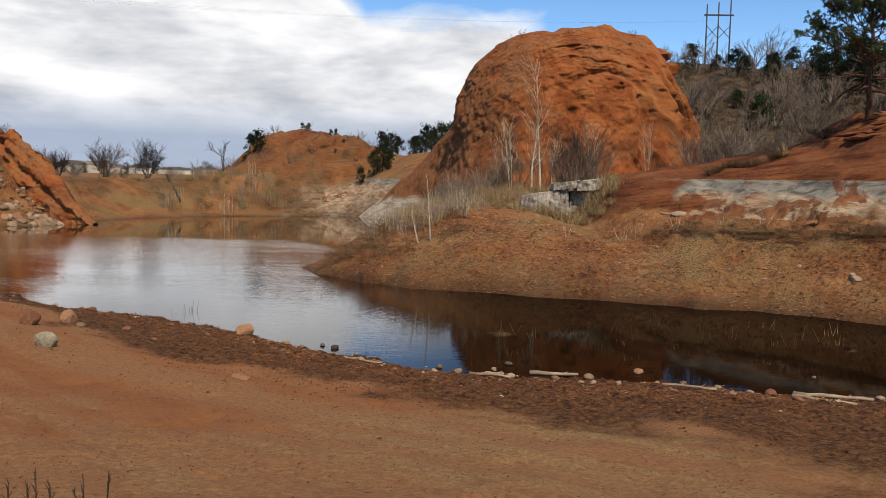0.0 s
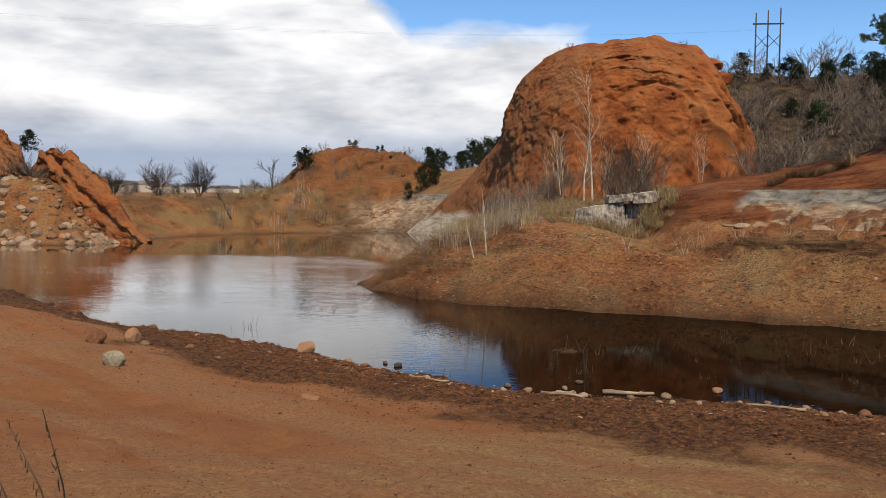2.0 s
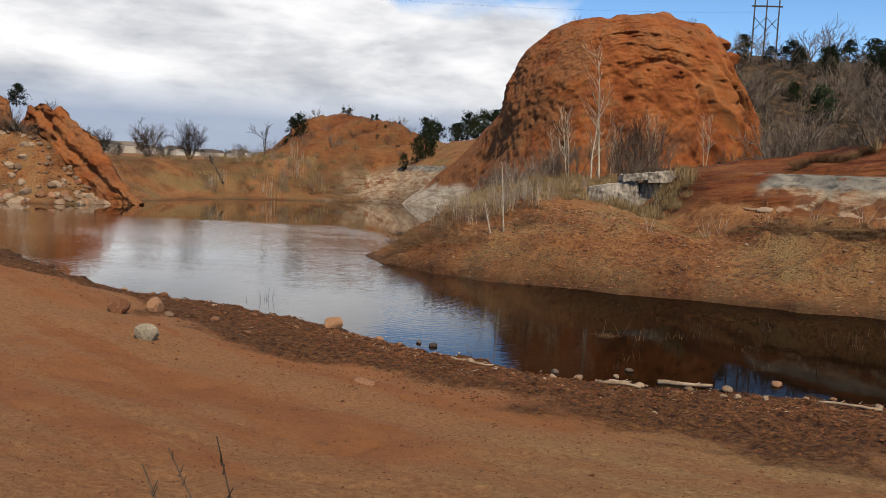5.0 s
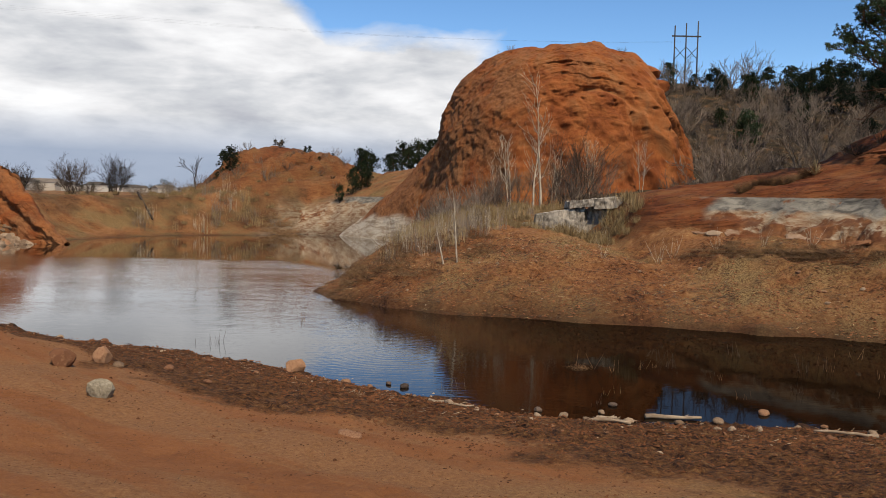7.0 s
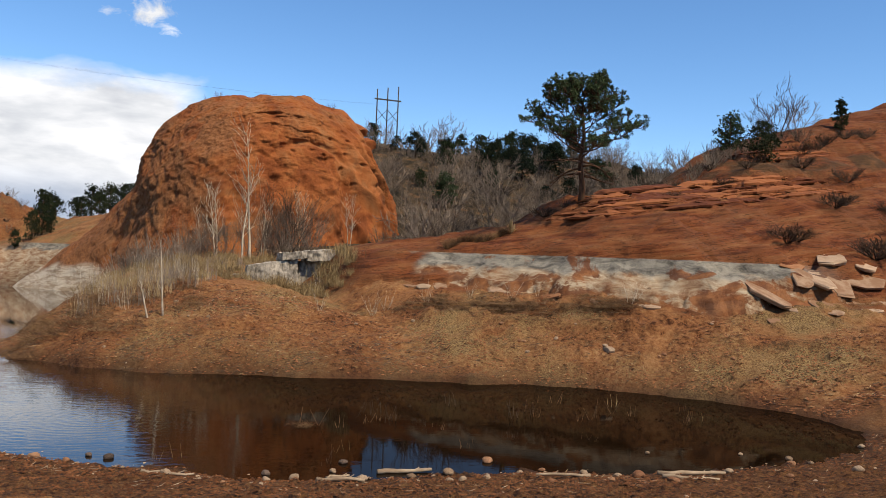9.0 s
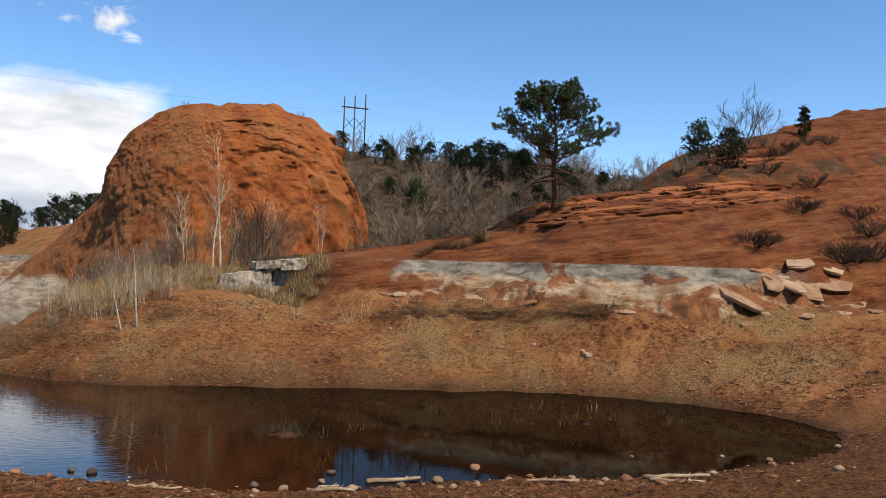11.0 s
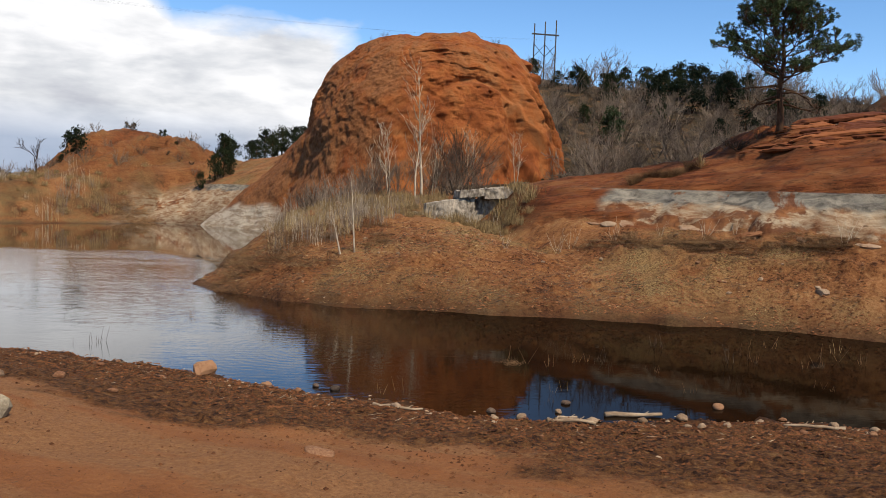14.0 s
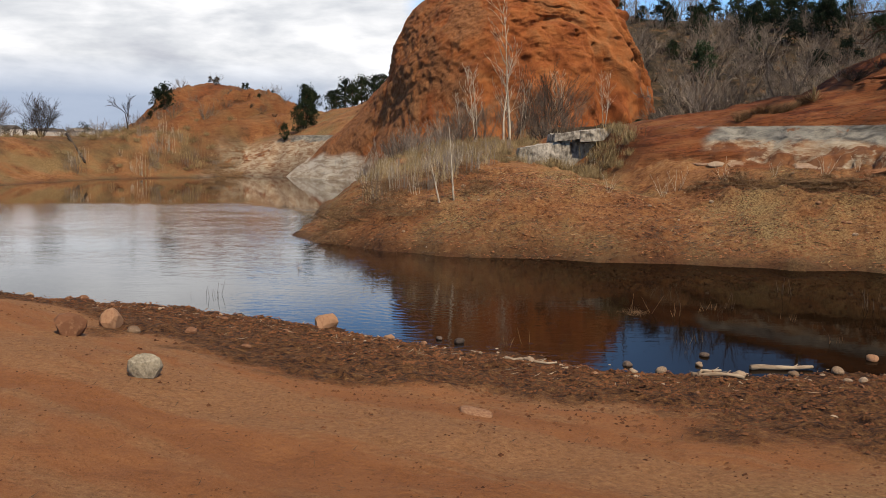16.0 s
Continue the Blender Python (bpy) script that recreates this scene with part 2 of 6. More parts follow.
def quad_mesh(name, verts, quads, material, smooth=False):
    """A mesh of quads alone, from arrays."""
    me = bpy.data.meshes.new(name)
    me.vertices.add(len(verts))
    me.vertices.foreach_set("co", np.ascontiguousarray(verts, np.float32).ravel())
    me.loops.add(quads.size)
    me.polygons.add(len(quads))
    me.polygons.foreach_set("loop_start", np.arange(0, quads.size, 4, dtype=np.int32))
    me.loops.foreach_set("vertex_index", quads.ravel().astype(np.int32))
    me.polygons.foreach_set("use_smooth", np.full(len(quads), smooth))
    me.update(calc_edges=True)
    me.materials.append(material)
    return me


class Shape:
    """Collects tubes, blades and boxes for one mesh."""

    def __init__(self):
        self.v, self.f = [], []

    def tube(self, path, radii, sides=5):
        base = len(self.v)
        n = len(path)
        for i, p in enumerate(path):
            p = Vector(p)
            t = (Vector(path[min(i + 1, n - 1)]) - Vector(path[max(i - 1, 0)])).normalized()
            u = t.orthogonal().normalized()
            w = t.cross(u)
            for k in range(sides):
                g = 2 * math.pi * k / sides
                self.v.append(tuple(p + radii[i] * (math.cos(g) * u + math.sin(g) * w)))
        for i in range(n - 1):
            for k in range(sides):
                p, q = base + i * sides + k, base + i * sides + (k + 1) % sides
                self.f.append((p, q, q + sides, p + sides))
        if sides > 3:
            self.f.append(tuple(base + k for k in reversed(range(sides))))
            self.f.append(tuple(base + (n - 1) * sides + k for k in range(sides)))

    def blade(self, p, d, width, up=None):
        """A narrow leaf from p along d."""
        p, d = Vector(p), Vector(d)
        s = d.cross(Vector(up) if up else Vector((random.uniform(-1, 1), random.uniform(-1, 1), random.uniform(-1, 1))))
        if s.length < 1e-6:
            s = d.orthogonal()
        s = s.normalized() * width
        b = len(self.v)
        m = p + d * 0.5
        self.v += [tuple(p), tuple(m + s), tuple(p + d), tuple(m - s)]
        self.f.append((b, b + 1, b + 2, b + 3))

    def box(self, lo, hi):
        b = len(self.v)
        for z in (lo[2], hi[2]):
            self.v += [(lo[0], lo[1], z), (hi[0], lo[1], z), (hi[0], hi[1], z), (lo[0], hi[1], z)]
        for q in ((3, 2, 1, 0), (4, 5, 6, 7), (0, 1, 5, 4), (1, 2, 6, 5), (2, 3, 7, 6), (3, 0, 4, 7)):
            self.f.append(tuple(b + k for k in q))

    def mesh(self, name, material, smooth=True):
        return link_mesh(name, self.v, self.f, material, smooth)


def thing(name, mesh, label, category, group="", kind="", m=None):
    ob = tagged(new(name, mesh), label, category, group, kind)
    if m is not None:
        ob.matrix_world = m
    return ob


def part(name, mesh, parent, label=""):
    ob = new(name, mesh)
    ob.parent = parent
    return tagged(ob, label)


# ---- materials ----
def material(name, rough=0.9, metal=0.0):
    mat = bpy.data.materials.new(name)
    mat.use_nodes = True
    n = mat.node_tree.nodes["Principled BSDF"]
    n.inputs["Roughness"].default_value = rough
    n.inputs["Metallic"].default_value = metal
    n.inputs["Specular IOR Level"].default_value = 0.15
    return mat, mat.node_tree.nodes, mat.node_tree.links, n


def ramp(nodes, links, fac, stops):
    r = nodes.new("ShaderNodeValToRGB")
    while len(r.color_ramp.elements) < len(stops):
        r.color_ramp.elements.new(0.5)
    coloured = stops[0][1][0] != stops[0][1][2]
    for el, (pos, col) in zip(r.color_ramp.elements, stops):
        el.position = 0.5 + (pos - 0.5) * (0.62 if coloured else 1.0)
        el.color = (*col, 1) if len(col) == 3 else col
    links.new(fac, r.inputs[0])
    return r.outputs[0]


def noise_tex(nodes, links, scale, detail=5, vector=None, rough=0.6, warp=0.0):
    n = nodes.new("ShaderNodeTexNoise")
    n.inputs["Scale"].default_value = scale
    n.inputs["Detail"].default_value = detail
    n.inputs["Roughness"].default_value = rough
    n.inputs["Distortion"].default_value = warp
    if vector is not None:
        links.new(vector, n.inputs["Vector"])
    return n.outputs[0]


def place(nodes, links, scale=(1, 1, 1), turn=(0, 0, 0)):
    c = nodes.new("ShaderNodeTexCoord")
    m = nodes.new("ShaderNodeMapping")
    m.inputs["Scale"].default_value = scale
    m.inputs["Rotation"].default_value = turn
    links.new(c.outputs["Object"], m.inputs["Vector"])
    return m.outputs[0]


def blend(nodes, links, fac, p, q, mode="MIX"):
    n = nodes.new("ShaderNodeMix")
    n.data_type, n.blend_type = "RGBA", mode
    for value, slot in ((fac, 0), (p, 6), (q, 7)):
        if isinstance(value, (int, float)):
            n.inputs[slot].default_value = value
        elif isinstance(value, tuple):
            n.inputs[slot].default_value = (*value, 1)
        else:
            links.new(value, n.inputs[slot])
    return n.outputs[2]


def calc(nodes, links, op, p, q=0.0, clamp=False):
    n = nodes.new("ShaderNodeMath")
    n.operation, n.use_clamp = op, clamp
    for value, slot in ((p, 0), (q, 1)):
        if isinstance(value, (int, float)):
            n.inputs[slot].default_value = value
        else:
            links.new(value, n.inputs[slot])
    return n.outputs[0]


def mask(nodes, name):
    n = nodes.new("ShaderNodeAttribute")
    n.attribute_name = name
    return n.outputs["Fac"]


def bump(nodes, links, height, bsdf, strength=0.5, distance=0.05):
    b = nodes.new("ShaderNodeBump")
    b.inputs["Strength"].default_value = strength
    b.inputs["Distance"].default_value = distance
    links.new(height, b.inputs["Height"])
    links.new(b.outputs[0], bsdf.inputs["Normal"])


def simple(name, dark, light, scale=6.0, rough=0.9, relief=0.0, stretch=(1, 1, 1), spread=0.0):
    """A surface between two colours by noise at two scales."""
    mat, n, l, b = material(name, rough)
    v = place(n, l, stretch)
    t = calc(n, l, "ADD", calc(n, l, "MULTIPLY", noise_tex(n, l, scale, 6, v), 0.7), calc(n, l, "MULTIPLY", noise_tex(n, l, scale * 0.17, 3, v), 0.3))
    if spread:
        o = n.new("ShaderNodeObjectInfo")
        t = calc(n, l, "ADD", t, calc(n, l, "MULTIPLY", calc(n, l, "SUBTRACT", o.outputs["Random"], 0.5), spread))
    l.new(blend(n, l, 1.0, ramp(n, l, t, [(0.32, dark), (0.68, light)]), (0.64, 0.58, 0.495), "MULTIPLY"), b.inputs["Base Color"])
    if relief:
        bump(n, l, t, b, 0.7, relief)
    return mat


def ground_material():
    mat, n, l, b = material("red_earth", 0.95)
    v = place(n, l)
    big = noise_tex(n, l, 0.22, 4, v)
    mid = noise_tex(n, l, 1.3, 6, v)
    fine = noise_tex(n, l, 14.0, 6, v, 0.7)
    grain = noise_tex(n, l, 55.0, 4, v, 0.8)
    sand = ramp(n, l, calc(n, l, "ADD", calc(n, l, "MULTIPLY", calc(n, l, "ADD", mid, fine), 0.28), calc(n, l, "MULTIPLY", grain, 0.44)), [(0.30, (0.21, 0.072, 0.026)), (0.5, (0.335, 0.126, 0.049)), (0.70, (0.41, 0.176, 0.076))])
    tan = ramp(n, l, calc(n, l, "ADD", calc(n, l, "MULTIPLY", fine, 0.6), calc(n, l, "MULTIPLY", grain, 0.4)), [(0.30, (0.20, 0.086, 0.039)), (0.5, (0.335, 0.155, 0.073)), (0.70, (0.45, 0.238, 0.122))])
    # trodden tan streaks along the way, red drifts between them
    turn_ = n.new("ShaderNodeMapping")
    turn_.inputs["Scale"].default_value = (0.22, 1.5, 1)
    l.new(place(n, l, (1, 1, 1), (0, 0, 0.62)), turn_.inputs["Vector"])
    lane = noise_tex(n, l, 0.55, 8, turn_.outputs[0], 0.62, 0.5)
    streak = calc(n, l, "ADD", calc(n, l, "ADD", calc(n, l, "MULTIPLY", lane, 0.7), calc(n, l, "MULTIPLY", noise_tex(n, l, 0.35, 6, v, 0.62), 0.3)), calc(n, l, "MULTIPLY", mask(n, "dry"), 0.12))
    col = blend(n, l, ramp(n, l, streak, [(0.475, (0, 0, 0)), (0.535, (0.85, 0.85, 0.85))]), sand, tan)
    straw_ = ramp(n, l, calc(n, l, "ADD", calc(n, l, "MULTIPLY", fine, 0.5), calc(n, l, "MULTIPLY", grain, 0.5)), [(0.32, (0.20, 0.105, 0.045)), (0.5, (0.35, 0.205, 0.095)), (0.68, (0.52, 0.35, 0.18))])
    patchy = calc(n, l, "MULTIPLY", mask(n, "dry"), ramp(n, l, noise_tex(n, l, 0.8, 7, turn_.outputs[0], 0.66, 0.4), [(0.46, (0, 0, 0)), (0.57, (0.65, 0.65, 0.65))]))
    col = blend(n, l, patchy, col, straw_)
    fleck = noise_tex(n, l, 22.0, 3, v, 0.6)
    col = blend(n, l, ramp(n, l, fleck, [(0.69, (0, 0, 0)), (0.73, (0.7, 0.7, 0.7))]), col, (0.09, 0.036, 0.016))
    # far bank: clay with straw and stones
    clay = ramp(n, l, calc(n, l, "ADD", calc(n, l, "MULTIPLY", noise_tex(n, l, 5.0, 8, v, 0.78), 0.62), calc(n, l, "MULTIPLY", noise_tex(n, l, 0.45, 5, v), 0.38)), [(0.34, (0.075, 0.025, 0.010)), (0.43, (0.27, 0.102, 0.039)), (0.56, (0.385, 0.172, 0.074)), (0.70, (0.50, 0.275, 0.138))])
    straw = ramp(n, l, fine, [(0.35, (0.09, 0.048, 0.022)), (0.65, (0.40, 0.27, 0.13))])
    clay = blend(n, l, 1.0, clay, (0.88, 0.87, 0.86), "MULTIPLY")
    clay = blend(n, l, ramp(n, l, big, [(0.46, (0, 0, 0)), (0.62, (0.8, 0.8, 0.8))]), clay, straw)
    col = blend(n, l, mask(n, "near"), clay, col)
    # mud beside the water
    mud = ramp(n, l, noise_tex(n, l, 7.0, 8, v, 0.8), [(0.36, (0.026, 0.009, 0.003)), (0.48, (0.120, 0.046, 0.015)), (0.60, (0.185, 0.080, 0.029)), (0.74, (0.31, 0.160, 0.070))])
    col = blend(n, l, mask(n, "mud"), col, mud)
    # slickrock: dipping beds, dark partings between them
    turned = n.new("ShaderNodeVectorMath")
    turned.operation = "MULTIPLY"
    l.new(place(n, l, (1, 1, 1), (0, 0.15, 0)), turned.inputs[0])
    turned.inputs[1].default_value = (0.30, 0.30, 3.6)
    dip = turned.outputs[0]
    beds = noise_tex(n, l, 1.0, 8, dip, 0.70, 0.35)
    rock = ramp(n, l, beds, [(0.32, (0.15, 0.045, 0.017)), (0.44, (0.28, 0.098, 0.038)), (0.56, (0.335, 0.138, 0.058)), (0.74, (0.39, 0.20, 0.098))])
    stain = noise_tex(n, l, 0.35, 6, place(n, l, (1, 1, 0.7)), 0.65, 0.6)
    rock = blend(n, l, ramp(n, l, stain, [(0.50, (0, 0, 0)), (0.62, (0.45, 0.45, 0.45))]), rock, (0.21, 0.108, 0.058))
    parting = calc(n, l, "ABSOLUTE", calc(n, l, "SUBTRACT", noise_tex(n, l, 1.7, 4, dip, 0.6, 0.6), 0.5))
    rock = blend(n, l, ramp(n, l, parting, [(0.0, (0.85, 0.85, 0.85)), (0.022, (0, 0, 0))]), rock, (0.055, 0.020, 0.010))
    rock = blend(n, l, 1.0, rock, (0.74, 0.60, 0.53), "MULTIPLY")
    col = blend(n, l, mask(n, "rock"), col, rock)
    # dark red: shade painted on risers, in gullies and under the ledge, plus soil
    col = blend(n, l, calc(n, l, "MULTIPLY", mask(n, "recess_shade"), 0.8), col, ramp(n, l, mid, [(0.35, (0.07, 0.018, 0.007)), (0.65, (0.23, 0.062, 0.022))]))
    # old waterline: grey above, cream and rust below, with a level upper limit
    sep = n.new("ShaderNodeSeparateXYZ")
    l.new(v, sep.inputs[0])
    z = sep.outputs[2]
    chalk = noise_tex(n, l, 1.0, 8, place(n, l, (0.8, 0.8, 2.4)), 0.70, 0.8)
    blot = noise_tex(n, l, 0.55, 6, v, 0.6, 0.4)
    cream = ramp(n, l, chalk, [(0.30, (0.26, 0.125, 0.070)), (0.46, (0.40, 0.255, 0.175)), (0.68, (0.58, 0.45, 0.355))])
    grey = ramp(n, l, chalk, [(0.32, (0.12, 0.104, 0.098)), (0.5, (0.26, 0.225, 0.21)), (0.7, (0.41, 0.355, 0.325))])
    high = calc(n, l, "ADD", calc(n, l, "MULTIPLY", calc(n, l, "SUBTRACT", z, 4.45), 0.8), calc(n, l, "MULTIPLY", blot, 1.25))
    pale = blend(n, l, ramp(n, l, high, [(0.50, (0, 0, 0)), (0.72, (1, 1, 1))]), cream, grey)
    rust = noise_tex(n, l, 0.42, 7, place(n, l, (1, 1, 1.4)), 0.62, 0.5)
    rusty = calc(n, l, "SUBTRACT", rust, calc(n, l, "MULTIPLY", calc(n, l, "SUBTRACT", calc(n, l, "MAXIMUM", z, 3.5), 4.4), 0.10))
    rusty = calc(n, l, "SUBTRACT", rusty, calc(n, l, "MULTIPLY", calc(n, l, "MULTIPLY", calc(n, l, "SUBTRACT", sep.outputs[1], 90.0), 0.1, True), 0.13))
    pale = blend(n, l, ramp(n, l, rusty, [(0.53, (0, 0, 0)), (0.57, (0.9, 0.9, 0.9))]), pale, ramp(n, l, mid, [(0.35, (0.15, 0.045, 0.017)), (0.65, (0.34, 0.125, 0.048))]))
    limit = calc(n, l, "SUBTRACT", calc(n, l, "ADD", z, calc(n, l, "MULTIPLY", calc(n, l, "SUBTRACT", mid, 0.5), 0.10)), 4.74)
    level = ramp(n, l, limit, [(0.46, (1, 1, 1)), (0.50, (0, 0, 0))])
    col = blend(n, l, calc(n, l, "MULTIPLY", mask(n, "bleach"), level), col, pale)
    # scrubby hillside
    scrub = ramp(n, l, noise_tex(n, l, 0.6, 8, v, 0.75), [(0.35, (0.026, 0.018, 0.010)), (0.55, (0.080, 0.052, 0.029)), (0.72, (0.20, 0.095, 0.042))])
    col = blend(n, l, mask(n, "bush"), col, scrub)
    # wet rim along the water; on mound and far bank also painted undercut shade
    damp = calc(n, l, "MULTIPLY", mask(n, "shore"), 0.75)
    col = blend(n, l, damp, col, (0.040, 0.016, 0.007))
    col = blend(n, l, 1.0, col, (0.555, 0.56, 0.47), "MULTIPLY")
    l.new(col, b.inputs["Base Color"])
    l.new(calc(n, l, "SUBTRACT", 0.96, calc(n, l, "MULTIPLY", mask(n, "shore"), 0.12)), b.inputs["Roughness"])
    coarse = calc(n, l, "SUBTRACT", 1.8, calc(n, l, "MULTIPLY", calc(n, l, "SUBTRACT", mask(n, "near"), mask(n, "mud"), True), 1.3))
    relief = calc(n, l, "ADD", calc(n, l, "MULTIPLY", fine, 0.9), calc(n, l, "MULTIPLY", noise_tex(n, l, 4.0, 6, v, 0.7), coarse))
    bump(n, l, relief, b, 1.0, 0.05)
    return mat


def cliff_material():
    mat, n, l, b = material("red_sandstone", 0.92)
    v = place(n, l)
    sep, bed = n.new("ShaderNodeSeparateXYZ"), n.new("ShaderNodeCombineXYZ")
    l.new(v, sep.inputs[0])
    l.new(calc(n, l, "MULTIPLY", sep.outputs[0], 0.22), bed.inputs[0])
    l.new(calc(n, l, "MULTIPLY", sep.outputs[1], 0.22), bed.inputs[1])
    l.new(calc(n, l, "MULTIPLY", mask(n, "strata"), 1.6), bed.inputs[2])
    beds = noise_tex(n, l, 1.0, 8, bed.outputs[0], 0.68, 0.3)
    flow = noise_tex(n, l, 0.30, 7, place(n, l, (1.0, 1.0, 0.6)), 0.66, 0.6)
    fine = noise_tex(n, l, 2.4, 8, v, 0.75)
    col = ramp(n, l, flow, [(0.30, (0.26, 0.070, 0.021)), (0.46, (0.38, 0.112, 0.033)), (0.58, (0.46, 0.152, 0.048)), (0.78, (0.42, 0.178, 0.074))])
    col = blend(n, l, ramp(n, l, fine, [(0.36, (0.5, 0.5, 0.5)), (0.48, (0, 0, 0))]), col, (0.17, 0.050, 0.018))
    col = blend(n, l, ramp(n, l, beds, [(0.36, (0.55, 0.55, 0.55)), (0.47, (0, 0, 0))]), col, (0.20, 0.062, 0.024))
    # grey-brown weathering over the broken parts
    dull = calc(n, l, "ADD", noise_tex(n, l, 0.22, 7, place(n, l, (1, 1, 0.8)), 0.68, 0.5), calc(n, l, "MULTIPLY", mask(n, "rubbly"), 0.13))
    col = blend(n, l, ramp(n, l, dull, [(0.53, (0, 0, 0)), (0.66, (0.72, 0.72, 0.72))]), col, ramp(n, l, fine, [(0.35, (0.21, 0.090, 0.042)), (0.62, (0.37, 0.175, 0.085))]))
    col = blend(n, l, mask(n, "pale"), col, ramp(n, l, noise_tex(n, l, 1.0, 7, place(n, l, (0.5, 0.5, 2.2)), 0.7, 0.5), [(0.35, (0.44, 0.34, 0.27)), (0.65, (0.82, 0.73, 0.66))]))
    col = blend(n, l, 1.0, col, (0.52, 0.505, 0.42), "MULTIPLY")
    l.new(col, b.inputs["Base Color"])
    relief = calc(n, l, "ADD", calc(n, l, "MULTIPLY", fine, calc(n, l, "ADD", calc(n, l, "MULTIPLY", mask(n, "rubbly"), 0.2), 0.5)), calc(n, l, "MULTIPLY", beds, 0.8))
    bump(n, l, relief, b, 0.9, 0.30)
    return mat


RINGS = (-1.4, 24.5)


def water_material():
    mat, n, l, b = material("pond_water", 0.5)
    b.inputs["Base Color"].default_value = (0.0055, 0.0028, 0.0012, 1)
    b.inputs["Specular IOR Level"].default_value = 0.0
    small = noise_tex(n, l, 1.0, 3, place(n, l, (1.6, 6.0, 1), (0, 0, 0.15)), 0.55, 0.3)
    long = noise_tex(n, l, 1.0, 2, place(n, l, (0.3, 0.8, 1), (0, 0, 0.1)), 0.5)
    sep = n.new("ShaderNodeSeparateXYZ")
    l.new(place(n, l), sep.inputs[0])
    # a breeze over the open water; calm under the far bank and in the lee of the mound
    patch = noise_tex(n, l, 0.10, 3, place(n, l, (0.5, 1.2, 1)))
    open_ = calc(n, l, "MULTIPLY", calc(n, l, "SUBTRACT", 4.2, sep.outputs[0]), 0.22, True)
    bay = calc(n, l, "MULTIPLY", calc(n, l, "ADD", sep.outputs[0], 12.0), 0.2, True)
    lee = calc(n, l, "SUBTRACT", calc(n, l, "ADD", 61.0, calc(n, l, "MULTIPLY", patch, 2.0)), calc(n, l, "MULTIPLY", bay, 8.0))
    breeze = calc(n, l, "MULTIPLY", open_, calc(n, l, "MULTIPLY", calc(n, l, "SUBTRACT", lee, sep.outputs[1]), 0.45, True))
    gust = calc(n, l, "ADD", calc(n, l, "MULTIPLY", calc(n, l, "SUBTRACT", patch, 0.42), 4.0, True), 0.55)
    wind = calc(n, l, "ADD", calc(n, l, "MULTIPLY", breeze, calc(n, l, "MULTIPLY", gust, calc(n, l, "ADD", 1.0, calc(n, l, "MULTIPLY", calc(n, l, "MULTIPLY", calc(n, l, "SUBTRACT", sep.outputs[1], 28.0), 0.05, True), 2.4)))), 0.17)
    # rings that spread from one spot
    ring = n.new("ShaderNodeTexWave")
    ring.wave_type, ring.rings_direction = "RINGS", "Z"
    ring.inputs["Scale"].default_value, ring.inputs["Distortion"].default_value, ring.inputs["Detail"].default_value = 1.1, 2.0, 2.0
    spot = n.new("ShaderNodeMapping")
    spot.inputs["Location"].default_value = (-RINGS[0], -RINGS[1], 0)
    l.new(place(n, l), spot.inputs["Vector"])
    l.new(spot.outputs[0], ring.inputs["Vector"])
    span = n.new("ShaderNodeVectorMath")
    span.operation = "LENGTH"
    l.new(spot.outputs[0], span.inputs[0])
    fade = calc(n, l, "SUBTRACT", 1.0, calc(n, l, "MULTIPLY", span.outputs["Value"], 0.22), True)
    h = calc(n, l, "ADD", calc(n, l, "MULTIPLY", small, wind), calc(n, l, "MULTIPLY", long, calc(n, l, "MULTIPLY", wind, 0.8)))
    h = calc(n, l, "ADD", h, calc(n, l, "MULTIPLY", ring.outputs["Fac"], calc(n, l, "MULTIPLY", fade, 0.30)))
    # reflection brightness set by place: boosted over open water, dimmed where it is sheltered
    reflect_gain = calc(n, l, "ADD", calc(n, l, "MULTIPLY", open_, 1.4), 0.64)
    gloss, mx, fr, bp = n.new("ShaderNodeBsdfGlossy"), n.new("ShaderNodeMixShader"), n.new("ShaderNodeFresnel"), n.new("ShaderNodeBump")
    gloss.inputs["Roughness"].default_value = 0.006
    fr.inputs["IOR"].default_value = 1.333
    bp.inputs["Strength"].default_value, bp.inputs["Distance"].default_value = 0.20, 0.022
    l.new(h, bp.inputs["Height"])
    l.new(bp.outputs[0], gloss.inputs["Normal"])
    l.new(calc(n, l, "MULTIPLY", calc(n, l, "POWER", fr.outputs[0], 1.3), reflect_gain, True), mx.inputs[0])
    l.new(b.outputs[0], mx.inputs[1])
    l.new(gloss.outputs[0], mx.inputs[2])
    l.new(mx.outputs[0], n["Material Output"].inputs["Surface"])
    return mat


GROUND, CLIFF, WATER = ground_material(), cliff_material(), water_material()


